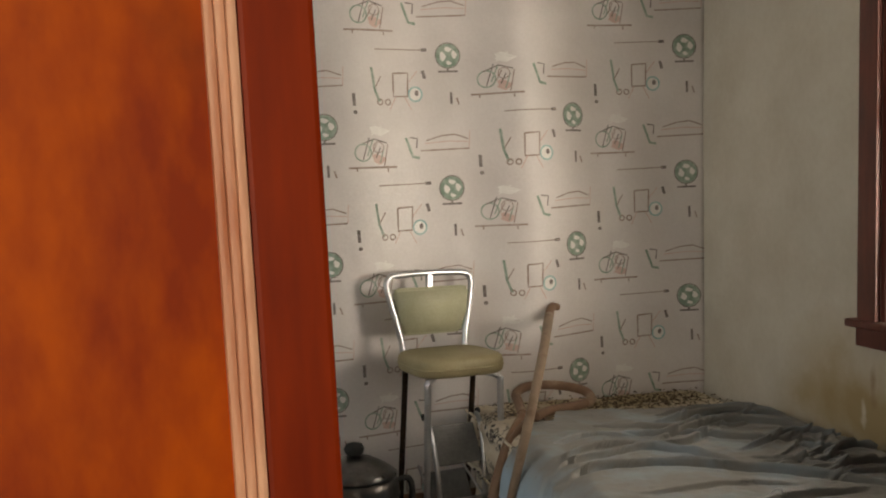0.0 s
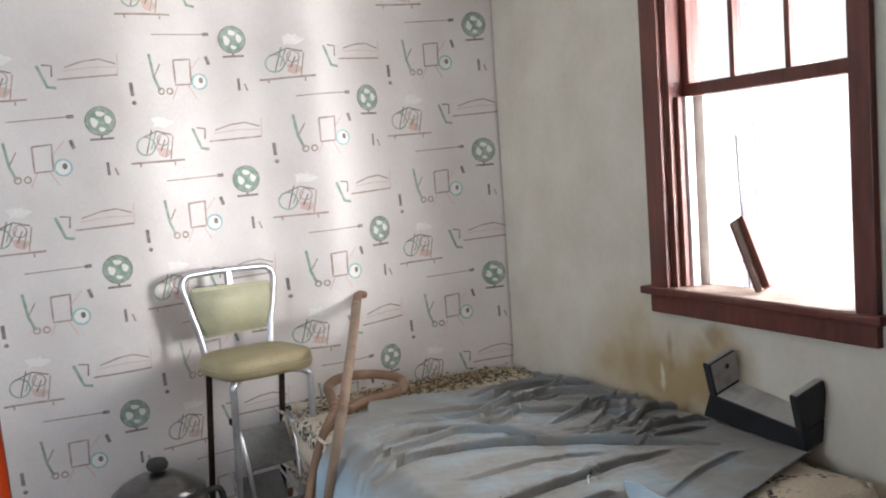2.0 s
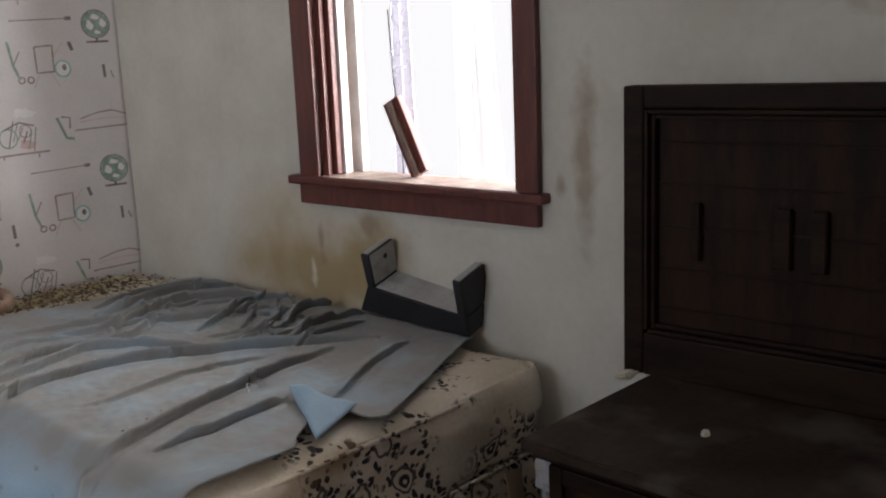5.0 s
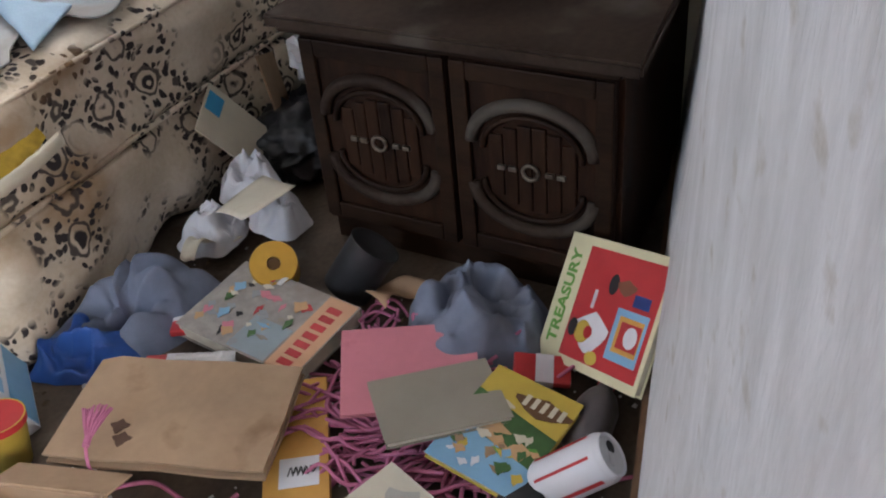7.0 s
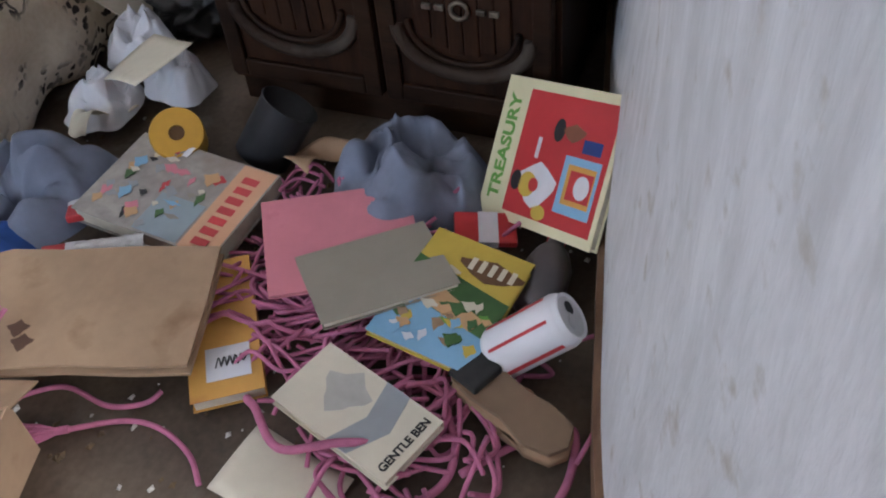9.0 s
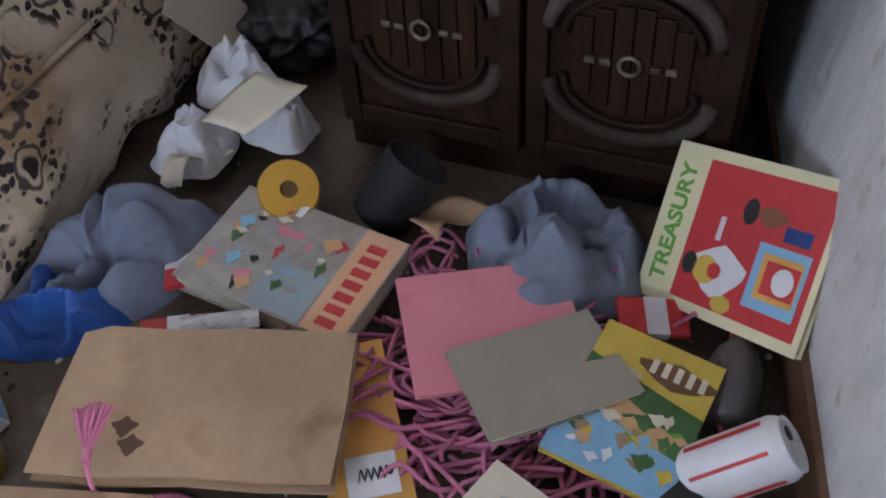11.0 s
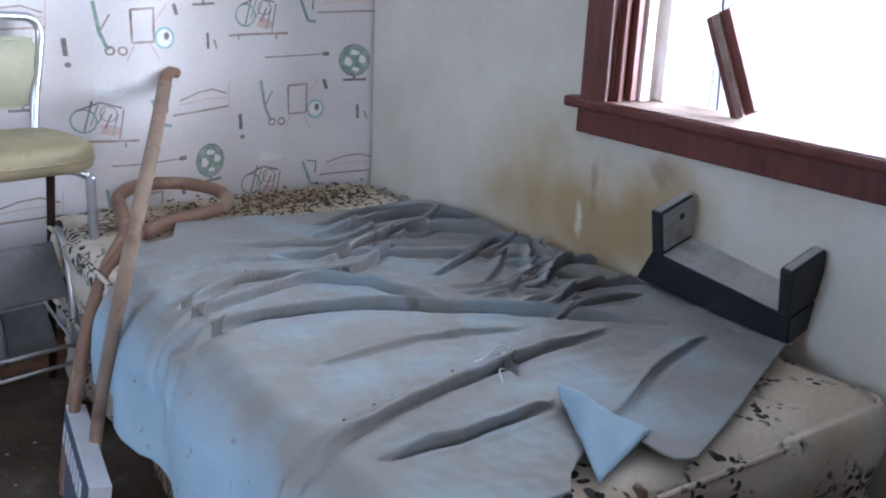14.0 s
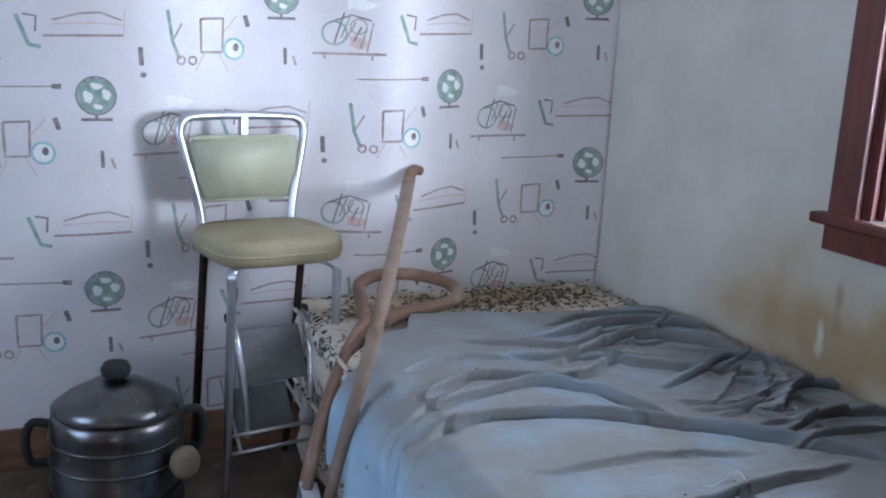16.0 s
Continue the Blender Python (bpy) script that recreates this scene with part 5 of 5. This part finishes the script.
# crumpled cloths, bags and papers
def rumpled(name, at, rx, ry, h, seed, mat, label, category, hollow=None, group="", fine=1.0):
    """Cloth thrown down in a heap: rolling folds, an uneven outline, and a hollow (place, width, depth) where it opens."""
    bm = bmesh.new()
    nr, na = 34, 110
    rows = []
    for i in range(nr + 1):
        t = i / nr
        row = []
        for k in range(na):
            a = 2 * math.pi * k / na
            rim = 1 + 0.30 * noise.noise((1.3 * math.cos(a) + seed, 1.3 * math.sin(a), seed)) + 0.04 * noise.noise((3 * math.cos(a), 3 * math.sin(a) + seed, 2.0))
            x, y = t * rim * math.cos(a), t * rim * math.sin(a)
            wx = x + 0.45 * noise.noise((x * 1.4 + seed, y * 1.4, 1.0))
            wy = y + 0.45 * noise.noise((x * 1.4, y * 1.4 + seed, 5.0))
            roll = 1 - abs(2.0 * noise.noise((wx * 1.5 + seed, wy * 1.0, seed)))
            roll2 = 1 - abs(2.0 * noise.noise((wx * 2.9, wy * 2.3 + seed, 3.0)))
            env = 1 - t ** 2.6
            z = env * (0.30 + 0.46 * roll + 0.24 * fine * roll2)
            if hollow:
                (hx, hy), hw, hd = hollow
                z -= hd * env * math.exp(-(((x - hx) ** 2 + (y - hy) ** 2) / hw ** 2))
            push = 0.16 * env
            row.append(bm.verts.new((rx * (x + push * noise.noise((x * 3, y * 3, seed + 9))), ry * (y + push * noise.noise((x * 3 + 7, y * 3, seed + 4))), max(0.002, h * z))))
        rows.append(row)
    for p, q in zip(rows, rows[1:]):
        for k in range(na):
            bm.faces.new((p[k], q[k], q[(k + 1) % na], p[(k + 1) % na]))
    bmesh.ops.remove_doubles(bm, verts=bm.verts, dist=1e-5)
    ob = part(name, bm, mat, None, "", True)
    ob.matrix_world = at
    return tagged(ob, label, category, group)


def crumple(name, at, rx, ry, h, seed, mat, label, category, res=4, rough_=0.5, smooth=True, hollow=0.0, group=""):
    """A crumpled heap: a ball pressed flat, with creased folds; hollow opens its middle."""
    bm = bmesh.new()
    bmesh.ops.create_icosphere(bm, subdivisions=res, radius=1)
    for vtx in bm.verts:
        d = vtx.co.copy()
        q = d * 2.2 + Vector((seed, seed * 0.7, -seed))
        q = q + 0.5 * noise.noise_vector(q * 0.6)
        crease = 1 - 2.4 * abs(noise.noise(q * 0.7)) + 0.55 * (1 - 2.2 * abs(noise.noise(q * 1.7))) + 0.25 * (1 - 2 * abs(noise.noise(q * 3.6)))
        k = 0.78 + 0.30 * rough_ * crease
        p = Vector((d.x * k * rx, d.y * k * ry, (d.z * k * 0.5 + 0.5) * h))
        rr = math.hypot(d.x, d.y)
        if d.z > 0 and hollow:
            p.z -= hollow * h * math.exp(-((rr / 0.42) ** 2))
        p += 0.10 * rx * noise.noise_vector(q * 0.9)
        p.z = max(0.001, p.z)
        vtx.co = p
    ob = part(name, bm, mat, None, "", smooth)
    ob.matrix_world = at
    return tagged(ob, label, category, group)


rumpled("cloth", pose(1.80, 1.235, 0.02, 0, 0, 20), 0.155, 0.135, 0.15, 2.0, CLOTH, "crumpled grey-blue cloth lying in a ring", "cloth", ((0.30, -0.15), 0.42, 0.55))
rumpled("trousers", pose(1.60, 1.87, 0.0, 0, 0, -42), 0.18, 0.095, 0.17, 5.3, CLOTH, "crumpled grey-blue cloth spilling over a bag", "cloth", ((-0.35, -0.2), 0.35, 0.5))
rumpled("plastic_bag", pose(1.50, 1.90, 0.0, 0, 0, -40), 0.12, 0.07, 0.13, 6.1, CLOTHB, "crumpled dark blue plastic bag", "bag", ((0.1, 0.1), 0.4, 0.6))
rumpled("white_cloth", pose(1.875, 1.885, 0.03, 0, 0, 10), 0.088, 0.070, 0.10, 7.7, WHITE, "crumpled white cloth beside the bed", "cloth", None, "white cloths", 0.7)
rumpled("white_cloth", pose(1.965, 1.785, 0.04, 10, 0, 50), 0.090, 0.066, 0.11, 8.9, WHITE, "crumpled white cloth beside the dresser", "cloth", ((0.4, 0), 0.35, 0.6), "white cloths", 0.7)
rumpled("white_cloth", pose(2.01, 1.87, 0.07, 0, 0, 80), 0.080, 0.070, 0.12, 11.2, WHITE, "crumpled white cloth on the heap", "cloth", ((0.0, 0.3), 0.35, 0.6), "white cloths", 0.8)
crumple("black_bag", pose(2.26, 1.87, 0.0, 0, 0, 0), 0.15, 0.11, 0.17, 13.0, plain("black_bin_bag", (0.02, 0.02, 0.022), 0.6, 0.35), "crumpled black plastic bag between bed and dresser", "bag", 5, 0.9)
crumple("torn_paper", pose(2.38, 1.90, 0.20, 30, 0, 0), 0.085, 0.065, 0.08, 15.0, WHITE, "torn white wrapper with black lining", "paper", 3, 1.3, False, 0.6)
sp_ = thing("paper_slip", pose(1.88, 1.76, 0.155, 12, -20, -118), "cream square paper lying on crumpled papers", "paper")
part("slip", sheet(8, 8, lambda a, b: (-0.08 + 0.16 * a, -0.065 + 0.13 * b, 0.006 * math.sin(3 * a + 2 * b)), 0.001), CREAM, sp_, "", True)
pe = thing("torn_page", pose(1.81, 1.84, 0.06, 10, 10, -10), "curled torn cream paper strip", "paper")
part("strip", sheet(16, 6, lambda a, b: (-0.07 + 0.14 * a, -0.022 + 0.044 * b + 0.03 * math.sin(3 * a), 0.02 * math.sin(6 * a) + 0.01 * math.cos(4 * b)), 0.001), CREAM, pe, "", True)
for at, sz, lab in ((pose(2.120, 1.910, 0.102, -22, -28, 12), (0.12, 0.20), "pale cardboard packaging with blue label"), (pose(2.246, 1.920, 0.112, -15, 20, 20), (0.13, 0.17), "torn tan cardboard piece")):
    cdb = thing("cardboard_piece", at, lab, "cardboard", "cardboard pieces")
    part("board", box((-sz[0] / 2, -0.002, 0), (sz[0] / 2, 0.002, sz[1]), 0.0005), KRAFT if "tan" in lab else CREAM, cdb)
    if "blue" in lab:
        part("blue_label", box((0.0, -0.0035, sz[1] - 0.05), (0.045, -0.0021, sz[1] - 0.005)), plain("bright_blue_label", (0.05, 0.32, 0.60)), cdb)
tn = thing("tan_wrapper", pose(1.83, 1.415, 0.02, 0, 12, -20), "torn tan paper wrapper on the floor", "paper")
part("wrapper", sheet(12, 8, lambda a, b: (-0.06 + 0.12 * a, -0.03 + 0.06 * b + 0.02 * math.sin(4 * a), 0.015 + 0.012 * math.sin(7 * a + 2 * b)), 0.001), plain("tan_paper", (0.5, 0.33, 0.2), 0.85), tn, "", True)

tape = thing("tape_roll", pose(1.794, 1.672, 0.045, 22, -30, 0), "orange-yellow roll of tape lying on the litter", "tape")
bm = bmesh.new()
pr = [(0.014, 0.0), (0.046, 0.0), (0.048, 0.004), (0.048, 0.066), (0.046, 0.07), (0.014, 0.07)]
rings = [[bm.verts.new((r * math.cos(2 * math.pi * k / 28), r * math.sin(2 * math.pi * k / 28), z)) for k in range(28)] for r, z in pr]
for a, b in zip(rings, rings[1:] + rings[:1]):
    for k in range(28):
        bm.faces.new((a[k], a[(k + 1) % 28], b[(k + 1) % 28], b[k]))
part("roll", bm, plain("amber_tape", (0.55, 0.30, 0.03), 0.8, 0.4), tape, "")
# Solid core plugs the hole; its dark brown includes the hole's shade.
part("core", lathe([(0.0135, 0.002), (0.0135, 0.066)], 20), plain("shaded_brown_core", (0.12, 0.06, 0.02)), tape)

cup = thing("black_cup", pose(1.815, 1.525, 0.025, 38, 0, 40), "black plastic cup lying on its side", "cup")
prof = [(0.048, 0.0), (0.050, 0.002), (0.0515, 0.115), (0.0525, 0.118), (0.050, 0.118), (0.047, 0.006), (0.02, 0.005)]
part("wall", lathe(prof, 28), BLACK, cup, "", True)
part("rim", tube([(0.0525 * math.cos(2 * math.pi * k / 28), 0.0525 * math.sin(2 * math.pi * k / 28), 0.117) for k in range(28)], 0.0015, 6, closed=True), BLACK, cup)

sh = thing("shoe_sole", pose(1.395, 0.935, 0.012, 0, 0, -118), "worn brown leather shoe lying upside down", "shoe")
so = [(-0.09, -0.028), (-0.05, -0.032), (0.0, -0.027), (0.05, -0.036), (0.085, -0.025), (0.095, 0.0), (0.08, 0.028), (0.04, 0.034), (0.0, 0.028), (-0.06, 0.032), (-0.092, 0.026), (-0.1, 0.0)]
LEATHER = plain("worn_brown_leather", (0.33, 0.205, 0.12), 0.7, 0.65, 10, 0.3, (0.12, 0.07, 0.04), 0.62)
bm = prism(so, 0.012, 0.045)
bmesh.ops.bevel(bm, geom=[e for e in bm.edges if abs(e.verts[0].co.z - e.verts[1].co.z) < 1e-5], offset=0.008, segments=2, affect="EDGES")
part("upper", bm, LEATHER, sh, "", True)
part("sole", prism(so, 0.045, 0.052), plain("sole_leather", (0.20, 0.13, 0.08), 0.8), sh)
part("heel", box((-0.095, -0.027, 0.052), (-0.045, 0.027, 0.066), 0.004), RUBBER, sh)

rw = thing("red_wrapper", pose(1.72, 1.075, 0.035, 10, 8, -70), "red and white printed packet half under the books", "packet")
part("packet", box((-0.05, -0.03, 0), (0.05, 0.03, 0.014), 0.004), RED, rw)
part("white_band", box((-0.012, -0.0302, -0.0003), (0.02, 0.0302, 0.0145), 0.001), WHITE, rw)
rw2 = copy_thing(rw, pose(1.62, 1.762, 0.03, 0, 10, 30))
tagged(rw2, "crushed red and white packet beside the comic book", "packet")
rw3 = copy_thing(rw, pose(1.49, 1.70, 0.04, 0, 5, -60))
tagged(rw3, "red packet edge showing under the cardboard", "packet")
fo = thing("foil_packet", pose(1.525, 1.645, 0.055, 0, 0, -64), "silvery foil packet beside the cardboard", "packet")
part("foil", sheet(14, 6, lambda a, b: (-0.055 + 0.11 * a, -0.018 + 0.036 * b, 0.012 * math.sin(math.pi * b) + 0.003 * noise.noise((a * 12, b * 6, 2))), 0.001), ALU, fo, "", False)

# cartons, box and cup towards the bed's foot
wb = thing("game_box", pose(1.395, 2.00, 0.0, -24, 0, 52), "pale blue and white printed box leaning by the bed", "box")
part("box", box((-0.16, -0.02, 0.0), (0.16, 0.02, 0.16), 0.002), WHITE, wb)
part("blue_print", box((-0.155, -0.0215, 0.005), (0.155, -0.0202, 0.07)), BLUE, wb)
for k in range(5):
    part("print_bar", box((-0.13 + 0.055 * k, -0.0218, 0.085), (-0.09 + 0.055 * k, -0.0203, 0.145)), (BLUE, GREYP, CREAM)[k % 3], wb)
pale = thing("pale_carton", pose(1.285, 2.215, 0.0, 0, 0, -38), "pale blue-white carton on the floor beside the bed", "box")
part("carton", box((-0.045, -0.105, 0), (0.045, 0.105, 0.085), 0.003), WHITE, pale)
part("lid", box((-0.047, -0.107, 0.0855), (0.047, 0.107, 0.094), 0.002), plain("pale_blue_card", (0.50, 0.58, 0.66), 0.88, 0.6), pale, "pale blue lid")
yc = thing("yellow_cup", pose(1.235, 1.86, 0.0, 0, 6, 0), "yellow plastic cup with red band among the litter", "cup")
part("wall", lathe([(0.035, 0.0), (0.046, 0.10), (0.048, 0.102), (0.045, 0.102), (0.034, 0.004), (0.01, 0.004)], 24), YELLOW, yc, "", True)
part("red_band", lathe([(0.0472, 0.088), (0.0482, 0.1015)], 24), RED, yc)
ct = thing("carton", pose(1.075, 1.64, 0.0, 0, 0, 14), "open brown cardboard carton with flaps", "carton")
for lo, hi in (((-0.09, -0.10, 0), (-0.086, 0.10, 0.12)), ((0.086, -0.10, 0), (0.09, 0.10, 0.10)), ((-0.086, -0.10, 0), (0.086, -0.096, 0.11)), ((-0.086, 0.096, 0), (0.086, 0.10, 0.11)), ((-0.086, -0.096, 0), (0.086, 0.096, 0.003))):
    part("side", box(lo, hi), KRAFT, ct)
part("flap", box((0, -0.1, 0), (0.07, 0.1, 0.003), m=pose(0.09, 0, 0.10, 0, 25, 0)), KRAFT, ct)

# yellow foam showing through the split mattress
fm = sheet(20, 10, lambda a, b: (1.43 + 0.20 * a, BY0 - 0.034 + 0.065 * b - 0.02 * math.sin(math.pi * a), 0.40 + 0.075 * b - 0.012 * math.sin(math.pi * a) * (1 - b) + 0.008 * noise.noise((a * 7, b * 5, 3))))
tagged(part("foam_lump", fm, plain("yellow_foam", (0.50, 0.34, 0.04), 0.65, 0.9, 30, 0.4, (0.25, 0.13, 0.03), 0.6), None, "", True), "yellow foam showing through the split mattress", "foam")

lip = sheet(24, 5, lambda a, b: (1.415 + 0.23 * a, BY0 - 0.050 + 0.012 * math.sin(math.pi * a) * -1 - 0.006 * math.sin(math.pi * b), 0.392 - 0.026 * b + 0.014 * a + 0.004 * noise.noise((a * 9, b * 3, 1))), 0.004)
part("torn_lip", lip, CREAM, bed, "torn pale edge of the split ticking", True)

# ---- by the north wall ----
STEEL = plain("tarnished_chrome", (0.17, 0.165, 0.165), 0.5, 0.2, 14, 0.08, (0.12, 0.10, 0.09), 0.6, 1.0)
urn = thing("coffee_urn", pose(0.850, 3.475, 0), "dented chrome coffee urn with black handles and lid", "urn")
part("body", lathe([(0.11, 0.03), (0.125, 0.035), (0.128, 0.06), (0.15, 0.075), (0.155, 0.10), (0.155, 0.20), (0.158, 0.205), (0.158, 0.225), (0.155, 0.23), (0.155, 0.36), (0.15, 0.385), (0.14, 0.395)], 40), STEEL, urn, "", True)
part("base", lathe([(0.135, 0.0), (0.14, 0.005), (0.135, 0.032), (0.11, 0.034)], 32), RUBBER, urn, "black base ring")
lid = part("lid", lathe([(0.145, 0.395), (0.15, 0.402), (0.12, 0.425), (0.07, 0.452), (0.03, 0.462)], 40), STEEL, urn, "domed chrome lid", True)
part("knob", lathe([(0.012, 0.46), (0.032, 0.475), (0.036, 0.49), (0.028, 0.505), (0.012, 0.51)], 20), RUBBER, lid, "black knob", True)
for s in (1, -1):
    part("handle", tube(spline([(s * 0.152, 0, 0.27), (s * 0.195, 0, 0.275), (s * 0.205, 0, 0.33), (s * 0.19, 0, 0.37), (s * 0.15, 0, 0.365)], 6), 0.011, 8), RUBBER, urn, "black handle", True)
part("tap", tube([(0.0, -0.15, 0.11), (0.0, -0.20, 0.11), (0.0, -0.205, 0.08)], 0.011, 8), RUBBER, urn, "black tap")
part("label_plate", box((-0.05, -0.1605, 0.13), (0.05, -0.150, 0.18), 0.001), WHITE, urn, "worn pale label")
part("black_band", lathe([(0.1562, 0.105), (0.1575, 0.108), (0.1575, 0.198), (0.1562, 0.201)], 40), BLACK, urn, "black lower band", True)
for z in (0.275, 0.33):
    part("ridge", tube([(0.1555 * math.cos(2 * math.pi * k / 40), 0.1555 * math.sin(2 * math.pi * k / 40), z) for k in range(40)], 0.004, 6, closed=True), STEEL, urn, "", True)
part("side_knob", lathe([(0.016, 0.0), (0.034, 0.006), (0.040, 0.02), (0.035, 0.030), (0.010, 0.032)], 24), plain("tan_bakelite", (0.20, 0.155, 0.10), 0.8, 0.5), urn, "round tan side knob", True).matrix_local = pose(0.135, -0.115, 0.285, 78, 0, 25)

STICKWOOD = plain("pale_bare_wood", (0.30, 0.215, 0.155), 0.72, 0.6, 10, 0.2, (0.14, 0.08, 0.05), 0.62)
CANEWOOD = plain("brown_bentwood", (0.24, 0.14, 0.09), 0.75, 0.5, 12, 0.2, (0.33, 0.24, 0.17), 0.62)
st = thing("walking_stick", pose(0, 0, 0), "pale wooden walking stick with curved top leaning on the bed", "stick")
part("shaft", tube(spline([(1.240, 3.100, 0.0), (1.300, 3.149, 0.285), (1.385, 3.131, 0.661), (1.579, 3.548, 0.778), (1.735, 3.905, 0.865)], 8), 0.013, 10, r2=0.020), STICKWOOD, st, "", True)
part("handle", tube(spline([(1.735, 3.905, 0.865), (1.752, 3.935, 0.885), (1.774, 3.962, 0.896), (1.800, 3.975, 0.890)], 6), 0.020, 10, r2=0.015), CANEWOOD, st, "darker curved grip", True)
lp = thing("bentwood_loop", pose(0, 0, 0), "brown bentwood frame with long twin shafts, lying on the mattress", "frame")
lo_ = [(1.50, 3.56, 0.545), (1.53, 3.70, 0.56), (1.56, 3.81, 0.575), (1.64, 3.87, 0.585), (1.76, 3.87, 0.58), (1.845, 3.80, 0.565), (1.84, 3.72, 0.545), (1.76, 3.68, 0.535), (1.64, 3.65, 0.53), (1.55, 3.57, 0.53)]
part("loop", tube(spline(lo_, 8), 0.019, 10), CANEWOOD, lp, "", True)
part("shaft", tube(spline([(1.50, 3.56, 0.545), (1.39, 3.44, 0.45), (1.30, 3.36, 0.24), (1.25, 3.31, 0.02)], 8), 0.016, 10), CANEWOOD, lp, "", True)
part("shaft", tube(spline([(1.535, 3.56, 0.535), (1.385, 3.40, 0.46), (1.29, 3.31, 0.24), (1.235, 3.255, 0.02)], 8), 0.014, 10), CANEWOOD, lp, "", True)

bx = thing("long_box", pose(1.235, 3.14, 0.0, 0, 8, -8), "long white printed box standing on edge by the bed", "box")
part("carton", box((-0.022, -0.20, 0), (0.022, 0.20, 0.205), 0.002), WHITE, bx)
part("dark_side", box((-0.0238, -0.195, 0.005), (-0.0222, 0.195, 0.20)), plain("dark_blue_grey_print", (0.10, 0.11, 0.16), 0.8), bx)
for k in range(7):
    part("print_bar", box((-0.0252, 0.15 - 0.045 * k, 0.12), (-0.0239, 0.18 - 0.045 * k, 0.17)), WHITE, bx)

# chips on the cabinet top, and things hung in the window
for k, (x, y) in enumerate(((2.36, 1.70), (2.37, 1.09), (2.15, 1.40))):
    pc = crumple("paper_scrap", pose(x, y, CH + 0.001, 0, 0, 30 * k), 0.034 if k < 2 else 0.009, 0.02 if k < 2 else 0.009, 0.016, 20.0 + k, CREAM, "small crumpled pale paper scrap on the dresser top", "paper", 3, 0.8, False, 0, "paper scraps")
def sheer(m, amount):
    """Makes a thin cloth or film partly see-through."""
    n, l = m.node_tree.nodes, m.node_tree.links
    tr, mix = n.new("ShaderNodeBsdfTransparent"), n.new("ShaderNodeMixShader")
    mix.inputs[0].default_value = amount
    l.new(n["Principled BSDF"].outputs[0], mix.inputs[1])
    l.new(tr.outputs[0], mix.inputs[2])
    l.new(mix.outputs[0], n["Material Output"].inputs[0])
    return m


LAV = sheer(plain("lavender_net", (0.52, 0.50, 0.60), 0.85, 0.9, 20, 0.2), 0.6)
cur = thing("curtain_strip", pose(2.655, 2.66, 0.93), "hanging lavender-grey curtain strip outside the window", "curtain")
part("cloth", sheet(16, 30, lambda a, b: (0.012 * math.sin(14 * a), (-0.05 + 0.10 * a) * (1 - 0.55 * b), 1.305 * b), 0.001), LAV, cur, "", True)
rag = thing("plastic_sheet", pose(2.66, 2.36, 0.93), "translucent white plastic sheet hanging outside the window", "plastic sheet")
part("sheet", sheet(24, 24, lambda a, b: (0.02 * math.sin(11 * a) + 0.01 * noise.noise((a * 4, b * 4, 1)), (-0.09 + 0.16 * a) * (1 - 0.75 * b) + 0.05 * b, 1.305 * b), 0.001), sheer(plain("milky_plastic", (0.86, 0.85, 0.86), 0.95, 0.5), 0.82), rag, "", True)
wire = thing("wire", pose(2.64, 2.66, 0.93), "thin dark wire hanging beside the window", "wire")
part("strand", tube(spline([(0, 0.03, 0.5), (0.0, 0.02, 0.3), (0, 0.0, 0.1), (0, -0.005, 0.0)], 6), 0.0022, 6), RUBBER, wire)

tub = thing("white_tub", pose(0.36, 3.52, 0, 0, 0, 8), "white plastic storage tub with lid by the wall", "tub")
part("body", box((-0.15, -0.19, 0), (0.15, 0.19, 0.31), 0.02, seg=3), WHITE, tub, "", True)
part("lid", box((-0.165, -0.205, 0.311), (0.165, 0.205, 0.34), 0.012, seg=3), WHITE, tub, "", True)

# a loose thread on the blanket, and white cord on the floor by the bed
th = thing("loose_thread", pose(0, 0, 0), "loose white thread lying on the blanket", "thread")
tp = [(1.80, 2.47), (1.83, 2.475), (1.86, 2.46), (1.88, 2.44), (1.85, 2.43), (1.82, 2.415), (1.80, 2.38)]
part("strand", tube(spline([(x, y, BZ + 0.030 + folds(x, y)) for x, y in tp], 5), 0.0016, 5), WHITE, th)
for k, pts in enumerate(([(1.20, 2.42, 0.004), (1.26, 2.34, 0.004), (1.24, 2.24, 0.004), (1.30, 2.18, 0.004)], [(1.31, 2.26, 0.004), (1.37, 2.21, 0.004), (1.36, 2.13, 0.004), (1.30, 2.15, 0.004)])):
    cd_ = thing("cable", pose(0, 0, 0), "thin dirty white cable on the floor beside the bed", "cable", "white cables")
    part("strand", tube(spline(pts, 6), 0.003, 6), CREAM, cd_)
